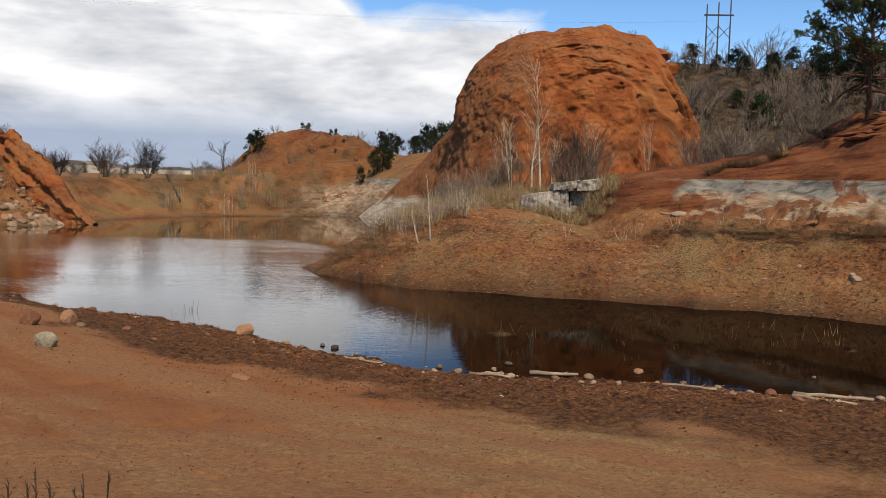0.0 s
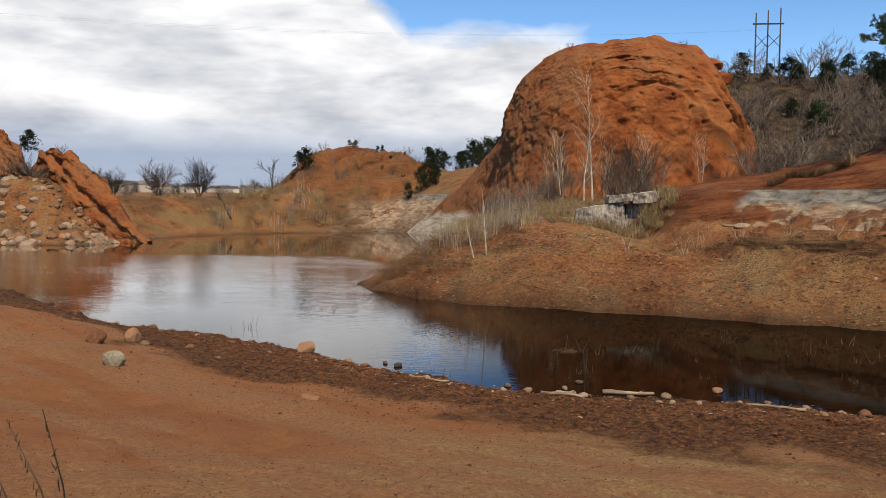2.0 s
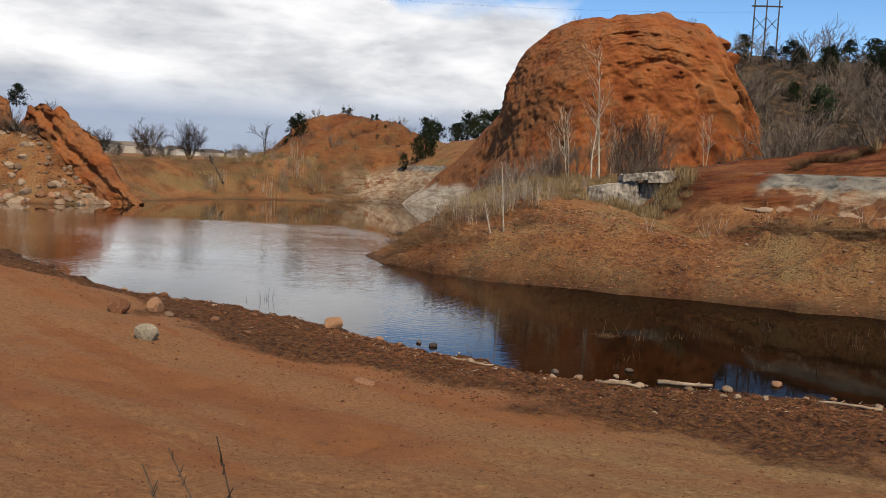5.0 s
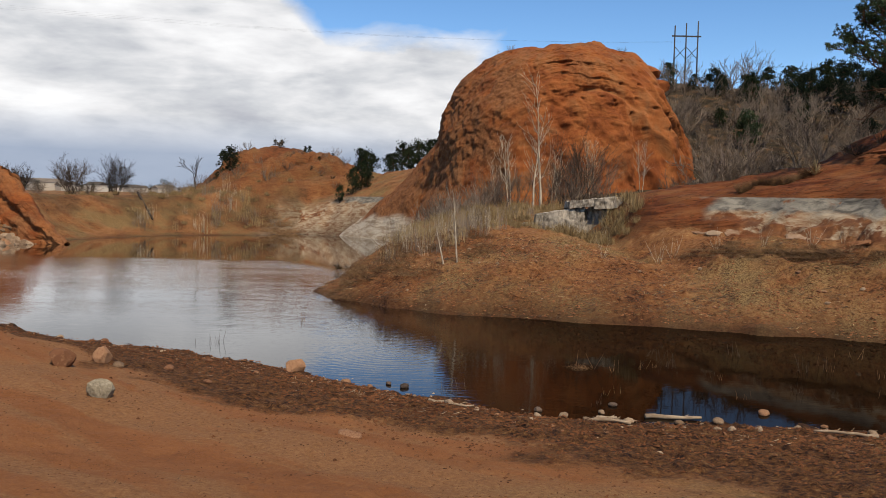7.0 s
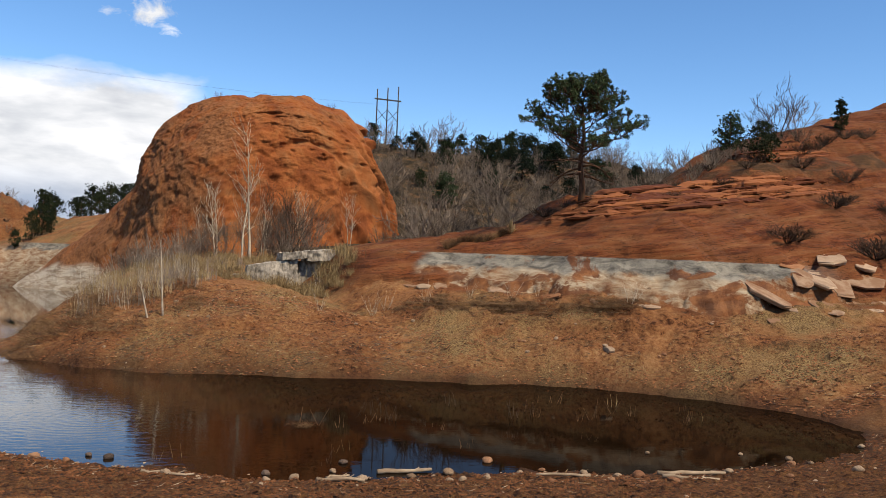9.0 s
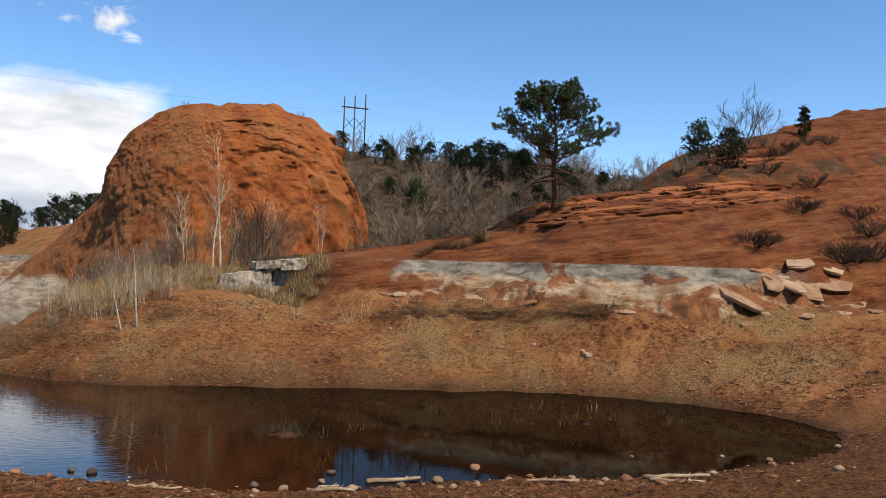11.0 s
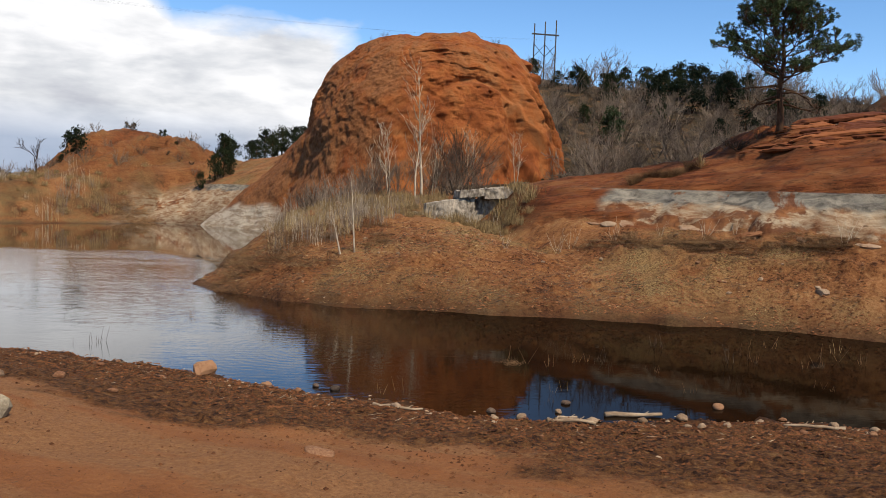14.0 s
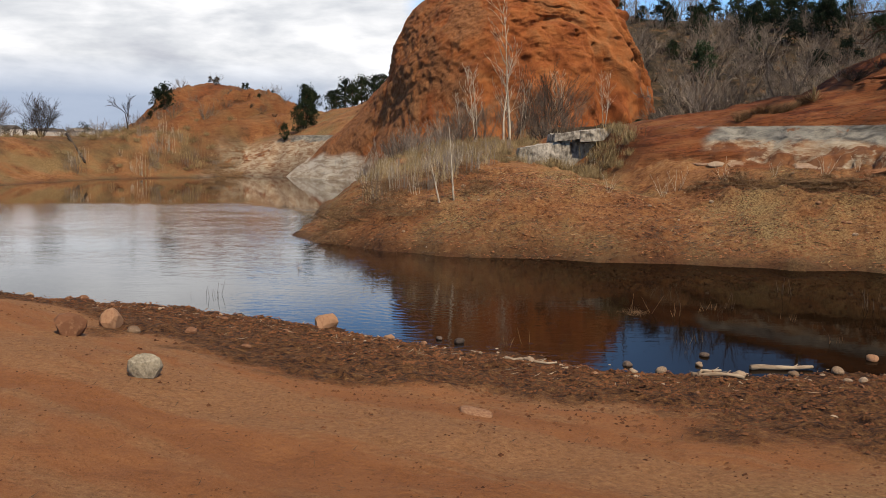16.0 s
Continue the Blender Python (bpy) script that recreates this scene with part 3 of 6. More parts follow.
# ---- ground: one sheet, fine in the seen sector ----
def build_ground():
    cx, cy = 0.0, -5.0
    ang = np.concatenate([np.arange(-60, 42.01, 0.18), np.arange(46, 296, 6.0)])
    rad = np.concatenate([[0.0, 1.2], np.geomspace(2.2, 32.8, 290), np.arange(33, 60, 0.13), np.geomspace(60.2, 152, 170), np.geomspace(156, 4900, 50)])
    g, r = np.meshgrid(np.radians(ang), rad, indexing="ij")
    x, y = cx - np.sin(g) * r, cy + np.cos(g) * r
    h, m = land(x, y)
    GRID.update(ang=ang, rad=rad, h=h)
    na, nr = x.shape
    verts = np.stack([x, y, h], -1).reshape(-1, 3)
    i, j = np.meshgrid(np.arange(na), np.arange(nr - 1), indexing="ij")
    i2 = (i + 1) % na
    quads = np.stack([i * nr + j, i * nr + j + 1, i2 * nr + j + 1, i2 * nr + j], -1).reshape(-1, 4)
    me = bpy.data.meshes.new("ground")
    me.vertices.add(len(verts))
    me.vertices.foreach_set("co", verts.ravel())
    me.loops.add(quads.size)
    me.polygons.add(len(quads))
    me.polygons.foreach_set("loop_start", np.arange(0, quads.size, 4, dtype=np.int32))
    me.loops.foreach_set("vertex_index", quads.ravel().astype(np.int32))
    me.polygons.foreach_set("use_smooth", np.ones(len(quads), bool))
    me.update(calc_edges=True)
    for name in ("near", "mud", "rock", "bleach", "bush", "shore", "recess_shade", "dry"):
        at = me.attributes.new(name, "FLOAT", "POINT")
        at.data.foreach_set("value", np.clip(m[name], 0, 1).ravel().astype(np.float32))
    me.validate()
    me.materials.append(GROUND)
    return thing("ground", me, "red sandy earth with mud, dry straw and bare sandstone ledges", "ground", kind="structure")


build_ground()
wv = [(-95, 8, 0), (32, 8, 0), (32, 60, 0), (8, 118, 0), (-95, 118, 0)]
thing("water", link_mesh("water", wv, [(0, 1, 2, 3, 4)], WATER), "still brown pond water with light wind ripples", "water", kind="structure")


# ---- sandstone outcrops ----
def build_dome():
    """The great rounded outcrop behind the pond."""
    nz = 250
    th = np.concatenate([np.linspace(-1.12 * np.pi, 0.12 * np.pi, 430, endpoint=False), np.linspace(0.12 * np.pi, 0.88 * np.pi, 70, endpoint=False)])
    na = len(th)
    s = np.linspace(0, 1, nz) ** 0.9
    t, q = np.meshgrid(th, s, indexing="ij")
    zt = 22.7
    c, sn = np.cos(t), np.sin(t)
    # a near-square outline that narrows upward
    plan = 1 / (np.abs(c / np.where(c < 0, 14.9, 13.0)) ** 2.6 + np.abs(sn / 14.5) ** 2.6) ** (1 / 2.6)
    plan = plan * (1 - 0.05 * np.exp(-((t + 0.78 * np.pi) / 0.35) ** 2) + 0.03 * np.exp(-((t + 1.06 * np.pi) / 0.3) ** 2))
    g = q * np.pi / 2
    n = mix(3.3, 3.0, sm(-c * 1.3))
    rr, zz = np.cos(g) ** (2 / n), np.sin(g) ** (2 / n)
    z = zt * zz
    r = plan * rr
    left = sm((sn + 0.1) / 0.55) * sm(-c * 1.5)
    r = r + left * np.maximum(12.3 - z, 0) * 1.0
    r = r + np.clip(-c * 0.5 - sn * 0.85, 0, 1) ** 2 * np.maximum(9.5 - z, 0) * 0.3
    r = r + np.maximum(6.5 - z, 0) * 0.25 + np.maximum(14 - z, 0) * 0.06 * sm(c * 1.5)
    x, y = 13.2 + r * c, 96 + r * sn
    # beds that arch over the face as broken overhangs
    wob = fbm(x * 0.13, y * 0.13, z * 0.13, 4, 61)
    ring = np.hypot((x - 14.1) / 1.4, z - 8.0) + 0.9 * wob
    centre = sm((ring - 7.5) / 1.5) * sm((15.5 - ring) / 2.0) * sm((21.5 - x) / 4) * sm((z - 7) / 3)
    broken = sm(0.55 + 1.3 * fbm(x * 0.16, y * 0.16, z * 0.16, 3, 64))
    out = 0
    for step, amp, seed in ((1.9, 0.42, 62), (0.8, 0.26, 63), (0.34, 0.14, 73)):
        v = ring / step + 0.35 * vnoise(x * 0.2, y * 0.2, z * 0.2, seed)
        f = v - np.floor(v)
        tooth = (1 - f) * sm(f / 0.10)
        keep = 0.45 + 0.75 * vnoise(np.floor(v) * 3.7, x * 0.07, y * 0.07, seed + 20)
        out = out + amp * tooth * np.clip(keep, 0, 1) * (0.12 + 0.88 * centre * broken) * sm((23 - x) / 5) * (0.10 + 0.90 * sm((x - 6) / 6))
    # a rounded boss under an arched crease, and a buttress on either side of it
    arc = 16.6 - 0.11 * (x - 15.6) ** 2 - z
    face = sm(-sn * 2) * sm(z / 4)
    out = out + face * (0.9 * sm(arc / 0.7 + 0.5) * np.exp(-((x - 15.6) / 3.6) ** 4) - 0.55 * np.exp(-((arc + 0.35) / 0.45) ** 2) * np.exp(-((x - 15.6) / 4.2) ** 4))
    out = out + face * (0.8 * np.exp(-((x - 21.2 - 0.14 * (18 - z)) / 1.3) ** 2) * sm((20 - z) / 3) + 0.7 * np.exp(-((x - 9.6 + 0.30 * (16 - z)) / 1.5) ** 2) * sm((19 - z) / 3) - 0.5 * np.exp(-((x - 18.9 - 0.10 * (18 - z)) / 0.7) ** 2) * sm((18 - z) / 3))
    # diagonal broken ribs down the left flank
    flank = sm((10.5 - x) / 5)
    dia = fbm((x + 0.9 * z) * 0.16, (x - 0.9 * z) * 0.55, y * 0.2, 4, 66, 0.6)
    out = out + flank * (0.17 * dia + 0.10 * np.abs(fbm(x * 0.6, y * 0.6, z * 0.6, 4, 67, 0.6)))
    # smooth fluted flank on the right, with hollows above
    right = sm((x - 17) / 4)
    flute = 1 - np.abs(vnoise(t * 15 + 0.22 * z + 1.2 * wob, z * 0.05, 0.3, 65)) * 2
    out = out + 0.95 * flute * right * sm((19 - z) / 7) + 0.30 * np.maximum(flute, 0) * right
    out = out + 0.55 * fbm(x * 0.12, y * 0.12, z * 0.10, 3, 71) + (0.34 - 0.16 * flank) * fbm(x * 0.45, y * 0.45, z * 0.40, 3, 68)
    pit = fbm(x * 0.95, y * 0.95, z * 1.25, 2, 74)
    where = sm((z - 11) / 3) * sm((x - 13.5) / 3) * sm((25 - x) / 2)
    out = out - 0.45 * sm((pit - 0.86) / 0.2) * where
    for hx, hz, hr in ((18.6, 20.0, 0.42), (19.7, 18.5, 0.5), (20.6, 19.1, 0.4), (21.6, 17.7, 0.5), (19.9, 17.5, 0.35), (15.5, 16.1, 0.45), (13.8, 15.8, 0.32),
                       (19.7, 16.0, 0.36), (23.0, 13.4, 0.4), (21.0, 20.6, 0.45), (22.4, 16.4, 0.3), (20.8, 15.0, 0.3), (18.2, 17.6, 0.26)):
        out = out - 0.42 * np.exp(-(((x - hx) / (hr * 0.7)) ** 2 + ((z - hz + 0.4 * (x - hx)) / (hr * 0.55)) ** 2) ** 1.5) * (sn < 0)
    crack = np.maximum(0, 0.10 - np.abs(fbm(x * 0.22 + 0.12 * z, y * 0.2, z * 0.18, 3, 72)))
    out = out - 1.3 * crack * (1 - 0.6 * right) * (1 - 0.7 * flank)
    out = out + 0.15 * fbm(x * 1.3, y * 1.3, z * 1.5, 4, 75, 0.6) * (1 - 0.6 * right)
    fade = sm((1 - q) / 0.25)
    x, y = x + out * c * (0.3 + 0.7 * fade), y + out * sn * (0.3 + 0.7 * fade)
    z = z + out * (1 - fade) * 0.7 + 0.45 * fbm(x * 0.3, y * 0.3, 0.0, 3, 69) * sm((z - 19) / 3)
    z = z + 1.1 * np.exp(-((x - 21.3) / 1.3) ** 2 - ((y - 92.5) / 3) ** 2) * sm((z - 17) / 3)
    verts = np.stack([x, y, z - 0.3], -1).reshape(-1, 3)
    i, j = np.meshgrid(np.arange(na), np.arange(nz - 1), indexing="ij")
    i2 = (i + 1) % na
    quads = np.stack([i * nz + j, i2 * nz + j, i2 * nz + j + 1, i * nz + j + 1], -1).reshape(-1, 4)
    me = link_mesh("rock_outcrop", verts.tolist(), quads.tolist(), CLIFF, True)
    at = me.attributes.new("pale", "FLOAT", "POINT")
    v = verts
    pale = 0.85 * sm((2.9 + 0.7 * fbm(v[:, 0] * 0.3, v[:, 1] * 0.3, 0.0, 3, 70) - v[:, 2]) / 0.8) * sm((-1.5 - v[:, 0]) / 4)
    at.data.foreach_set("value", pale.astype(np.float32))
    at = me.attributes.new("strata", "FLOAT", "POINT")
    at.data.foreach_set("value", ring.ravel().astype(np.float32))
    at = me.attributes.new("rubbly", "FLOAT", "POINT")
    at.data.foreach_set("value", np.clip(flank + 0.5 * centre * broken, 0, 1).ravel().astype(np.float32))
    return thing("rock_outcrop", me, "huge rounded orange sandstone outcrop with arched layers and hollows", "rock", kind="structure")


def build_fin():
    """The leaning sandstone fin on the far left bank, with its higher neighbour."""
    na, nb = 260, 120
    u, w = np.meshgrid(np.linspace(0, 1, na), np.linspace(-1, 1, nb), indexing="ij")
    # ridge line: from the high rocks outside the view, a notch, the fin's peak, then down to the water
    kx = [-75, -63, -56, -53.4, -51.2, -50.0, -48.5, -45.6, -41.4, -38.0, -34.4]
    kz = [15, 14, 11.8, 10.0, 7.4, 9.2, 9.9, 9.1, 6.2, 3.4, -0.6]
    x = -75 + 40 * u
    z0 = np.interp(x, kx, kz) + 0.35 * fbm(x * 0.9, 0 * x, 0.0, 3, 81)
    y0 = np.interp(x, [-75, -50, -44, -36.6], [88, 81, 79, 75.5])
    wide = 1.1 + 0.17 * np.maximum(z0, 0)
    up = 1 - np.abs(w) ** 1.4
    y = y0 + w * wide * np.where(w < 0, 1.15, 0.9)
    z = np.maximum(z0, -0.6) * up - 0.8 * (1 - up)
    n1 = fbm(x * 0.5 + z * 0.35, y * 0.5, z * 0.5, 5, 82, 0.6)
    lay = vnoise((z + 0.75 * x) * 1.1, y * 0.1, 0.0, 83)
    y = y + 0.6 * n1 - 0.4 * lay * np.sign(-w)
    z = z + 0.25 * n1
    verts = np.stack([x, y, z], -1).reshape(-1, 3)
    i, j = np.meshgrid(np.arange(na - 1), np.arange(nb - 1), indexing="ij")
    quads = np.stack([i * nb + j, (i + 1) * nb + j, (i + 1) * nb + j + 1, i * nb + j + 1], -1).reshape(-1, 4)
    me = link_mesh("rock_fin", verts.tolist(), quads.tolist(), CLIFF, True)
    for name, value in (("strata", (z + 0.75 * x + 0.5 * n1)), ("rubbly", 0.75 + 0 * z)):
        at = me.attributes.new(name, "FLOAT", "POINT")
        at.data.foreach_set("value", value.ravel().astype(np.float32))
    return thing("rock_fin", me, "slanting red sandstone fin above a rubble slope", "rock", kind="structure")


build_dome()
build_fin()

# ---- clouds: a far backdrop ----
def build_clouds():
    mat, n, l, b = material("cloud")
    uv = n.new("ShaderNodeUVMap")
    uv.uv_map = "bearing"
    sep = n.new("ShaderNodeSeparateXYZ")
    l.new(uv.outputs[0], sep.inputs[0])
    az, el = sep.outputs[0], sep.outputs[1]
    m = n.new("ShaderNodeMapping")
    m.inputs["Scale"].default_value = (0.16, 0.34, 1)
    l.new(uv.outputs[0], m.inputs["Vector"])
    wisps = noise_tex(n, l, 1.0, 8, m.outputs[0], 0.6, 0.3)
    m3 = n.new("ShaderNodeMapping")
    m3.inputs["Scale"].default_value = (0.5, 0.8, 1)
    l.new(uv.outputs[0], m3.inputs["Vector"])
    ragged = noise_tex(n, l, 1.0, 7, m3.outputs[0], 0.62, 0.4)
    # upper edge: about 12 degrees high, rising to the left; it ends a little right of the straight-ahead
    lift = calc(n, l, "MULTIPLY", calc(n, l, "MAXIMUM", calc(n, l, "SUBTRACT", -8.5, az), 0.0), 0.95)
    edge = calc(n, l, "SUBTRACT", calc(n, l, "ADD", lift, 11.7), el)
    side = calc(n, l, "MULTIPLY", calc(n, l, "SUBTRACT", 3.6, az), 0.8)
    near = calc(n, l, "MINIMUM", edge, side)
    near = calc(n, l, "ADD", near, calc(n, l, "MULTIPLY", calc(n, l, "SUBTRACT", wisps, 0.5), 3.4))
    cover = calc(n, l, "MULTIPLY", calc(n, l, "ADD", near, 0.5), 0.55, True)
    # a few puffs in the blue
    for paz, pel, size in ((0.4, 15.6, 2.1), (-2.1, 15.7, 0.8), (-4.0, 16.0, 0.7)):
        dx = calc(n, l, "SUBTRACT", az, paz)
        dy = calc(n, l, "MULTIPLY", calc(n, l, "SUBTRACT", el, pel), 1.5)
        rr = calc(n, l, "SQRT", calc(n, l, "ADD", calc(n, l, "MULTIPLY", dx, dx), calc(n, l, "MULTIPLY", dy, dy)))
        puff = calc(n, l, "ADD", calc(n, l, "SUBTRACT", size, rr), calc(n, l, "MULTIPLY", calc(n, l, "SUBTRACT", ragged, 0.58), 6.5))
        cover = calc(n, l, "MAXIMUM", cover, calc(n, l, "MULTIPLY", puff, 0.6, True))
    m2 = n.new("ShaderNodeMapping")
    m2.inputs["Scale"].default_value = (0.075, 0.26, 1)
    m2.inputs["Rotation"].default_value = (0, 0, 0.04)
    l.new(uv.outputs[0], m2.inputs["Vector"])
    body = noise_tex(n, l, 1.0, 6, m2.outputs[0], 0.5, 0.35)
    m4 = n.new("ShaderNodeMapping")
    m4.inputs["Scale"].default_value = (0.17, 0.55, 1)
    l.new(uv.outputs[0], m4.inputs["Vector"])
    billow = noise_tex(n, l, 1.0, 8, m4.outputs[0], 0.55, 0.15)
    body = calc(n, l, "ADD", calc(n, l, "MULTIPLY", body, 0.62), calc(n, l, "MULTIPLY", billow, 0.38))
    shade = ramp(n, l, body, [(0.29, (0.33, 0.34, 0.375)), (0.42, (0.44, 0.45, 0.47)), (0.54, (0.56, 0.56, 0.57)), (0.68, (0.67, 0.67, 0.675))])
    low = calc(n, l, "MULTIPLY", calc(n, l, "SUBTRACT", 5.6, el), 0.38, True)
    haze = calc(n, l, "MULTIPLY", low, calc(n, l, "MULTIPLY", calc(n, l, "SUBTRACT", 2.0, az), 0.14, True))
    shade = blend(n, l, calc(n, l, "MULTIPLY", haze, 0.85), shade, (0.20, 0.25, 0.345))
    n.remove(b)
    em, tr, mx = n.new("ShaderNodeEmission"), n.new("ShaderNodeBsdfTransparent"), n.new("ShaderNodeMixShader")
    em.inputs["Strength"].default_value = 1.34
    l.new(shade, em.inputs["Color"])
    l.new(cover, mx.inputs[0])
    l.new(tr.outputs[0], mx.inputs[1])
    l.new(em.outputs[0], mx.inputs[2])
    l.new(mx.outputs[0], n["Material Output"].inputs["Surface"])
    verts, faces, bearings = [], [], []
    azs, els = list(range(-70, 13, 2)), list(range(-2, 41, 2))
    for p in azs:
        for q in els:
            u, w = radians(p), radians(q)
            verts.append((4700 * math.sin(u) * math.cos(w), 4700 * math.cos(u) * math.cos(w), 4700 * math.sin(w)))
            bearings.append((p, q))
    ne = len(els)
    for i in range(len(azs) - 1):
        for j in range(ne - 1):
            faces.append((i * ne + j, (i + 1) * ne + j, (i + 1) * ne + j + 1, i * ne + j + 1))
    me = link_mesh("backdrop", verts, faces, mat)
    layer = me.uv_layers.new(name="bearing")
    for loop in me.loops:
        layer.data[loop.index].uv = bearings[loop.vertex_index]
    thing("backdrop", me, "bank of white and grey cloud in a blue sky", "sky", kind="structure")


build_clouds()

# ---- plants and small surfaces ----
BARK = simple("pine_bark", (0.055, 0.032, 0.020), (0.17, 0.095, 0.055), 9, 0.9, 0.02, (1, 1, 0.25))
NEEDLE = simple("pine_needles", (0.022, 0.046, 0.020), (0.085, 0.125, 0.055), 3, 0.75, spread=0.2)
DARKGREEN = simple("juniper_foliage", (0.012, 0.022, 0.010), (0.042, 0.058, 0.022), 2, 0.8, spread=0.25)
TWIG = simple("grey_twigs", (0.13, 0.105, 0.088), (0.30, 0.25, 0.215), 3, 0.95, spread=0.35)
DARKTWIG = simple("dark_twigs", (0.045, 0.034, 0.026), (0.12, 0.09, 0.07), 3, 0.95, spread=0.2)
PALEBARK = simple("pale_bark", (0.36, 0.30, 0.235), (0.74, 0.68, 0.58), 5, 0.85, 0.0, (1, 1, 0.4))
STRAW = simple("dry_straw", (0.24, 0.17, 0.085), (0.52, 0.41, 0.24), 4, 0.95, spread=0.3)
BRUSH = simple("brown_brush", (0.13, 0.075, 0.04), (0.33, 0.21, 0.115), 4, 0.95, spread=0.3)
STONE = simple("pale_stone", (0.20, 0.135, 0.09), (0.40, 0.305, 0.225), 7, 0.9, 0.02, spread=0.35)
REDSTONE = simple("red_stone", (0.20, 0.095, 0.052), (0.37, 0.215, 0.13), 6, 0.9, 0.03, spread=0.3)
DARKSTONE = simple("dark_stone", (0.06, 0.045, 0.038), (0.17, 0.125, 0.10), 7, 0.8, 0.02, spread=0.3)
DRIFT = simple("bleached_driftwood", (0.22, 0.16, 0.115), (0.48, 0.39, 0.295), 8, 0.9, 0.01, (0.3, 1, 1))
CONCRETE = simple("weathered_concrete", (0.14, 0.125, 0.11), (0.60, 0.555, 0.495), 3.4, 0.92, 0.05, (1.6, 1.6, 0.9))
POLE = simple("grey_pole_wood", (0.05, 0.05, 0.055), (0.10, 0.10, 0.11), 4, 0.9)
CLOD = simple("mud_clods", (0.06, 0.022, 0.009), (0.22, 0.095, 0.042), 3, 0.95)
EARTHCLOD = simple("earth_clods", (0.17, 0.070, 0.032), (0.36, 0.165, 0.08), 1.3, 0.95)


def bend(d, amount):
    return (d + Vector((random.uniform(-1, 1), random.uniform(-1, 1), random.uniform(-1, 1))) * amount).normalized()


def grow(s, p, d, length, radius, depth, fork=3, spread=0.5, lift=0.15, sides=4, least=0.004):
    """A branch that wavers, thins and forks."""
    path, rad, n = [p], [radius], 3 if depth else 2
    for k in range(n):
        d = bend(d, 0.16) + Vector((0, 0, lift * 0.4))
        d.normalize()
        path.append(path[-1] + d * length / n)
        rad.append(max(radius * (1 - 0.55 * (k + 1) / n), least))
    s.tube(path, rad, sides)
    if depth > 0:
        for k in range(fork):
            q = path[1 + k % 3] if k < fork - 1 else path[-1]
            grow(s, q, bend(d, spread), length * random.uniform(0.5, 0.75), max(radius * 0.5, least), depth - 1, fork, spread, lift, 3, least)
    return path


def shrub_mesh(name, mat, height, stems, depth, fork, spread, radius, seed, flare=0.45, least=0.004):
    random.seed(seed)
    s = Shape()
    for k in range(stems):
        g = 2 * math.pi * k / stems + random.uniform(-0.4, 0.4)
        d = Vector((math.cos(g) * flare, math.sin(g) * flare, 1)).normalized()
        p = Vector((math.cos(g), math.sin(g), 0)) * 0.05 * height
        grow(s, p - Vector((0, 0, 0.05)), bend(d, 0.2), height * random.uniform(0.38, 0.55), radius, depth, fork, spread, 0.15, 4, least)
    return s.mesh(name, mat)


def put(name, mesh, x, y, label, category, group="", scale=1.0, sink=0.0, z=None, tilt=0.0, turn=None):
    ob = tagged(new(name, mesh), label, category, group)
    ob.location = (x, y, (gz(x, y) if z is None else z) - sink)
    ob.rotation_euler = (random.uniform(-tilt, tilt), random.uniform(-tilt, tilt), random.uniform(0, 6.28) if turn is None else turn)
    k = scale if isinstance(scale, tuple) else (scale,) * 3
    ob.scale = k
    return ob


def strew(name, meshes, places, label, category, squash=1.0):
    """Copies of small meshes at (x, y, scale), joined into one object that nobody could count."""
    rng = random.Random(len(places) + len(name))
    verts, faces, base = [], [], 0
    xy = np.array([(p[0], p[1]) for p in places], float)
    h = land(xy[:, 0], xy[:, 1])[0]
    shapes = []
    for me in meshes:
        co = np.empty(len(me.vertices) * 3)
        me.vertices.foreach_get("co", co)
        sides = np.empty(len(me.polygons), np.int32)
        me.polygons.foreach_get("loop_total", sides)
        vi = np.empty(len(me.loops), np.int32)
        me.loops.foreach_get("vertex_index", vi)
        if np.all(sides == 3):
            vi = vi.reshape(-1, 3)
        elif np.all(sides == 4):
            vi = vi.reshape(-1, 4)
        else:
            start = np.concatenate([[0], np.cumsum(sides)])
            vi = np.array([vi[start[i]:start[i] + 4] for i in np.nonzero(sides == 4)[0]])
        shapes.append((co.reshape(-1, 3), vi))
    for k, (x, y, sc) in enumerate(places):
        co, vi = shapes[k % len(shapes)]
        g = rng.uniform(0, 6.28)
        c, sn = math.cos(g) * sc, math.sin(g) * sc
        verts.append(co @ np.array([[c, sn, 0], [-sn, c, 0], [0, 0, sc * squash]]) + (x, y, max(h[k], -0.02)))
        faces.append(vi + base)
        base += len(co)
    verts, faces = np.concatenate(verts), np.concatenate(faces)
    if faces.shape[1] == 4:
        me = quad_mesh(name, verts, faces, meshes[0].materials[0])
    else:
        me = link_mesh(name, verts.tolist(), faces.tolist(), meshes[0].materials[0])
    return thing(name, me, label, category, kind="stuff")


def tuft(s, p, out, size, blades, width):
    for _ in range(blades):
        d = (out * 0.5 + Vector((random.gauss(0, 0.6), random.gauss(0, 0.6), random.gauss(0.15, 0.5)))).normalized()
        s.blade(p, d * size * random.uniform(0.7, 1.2), width)


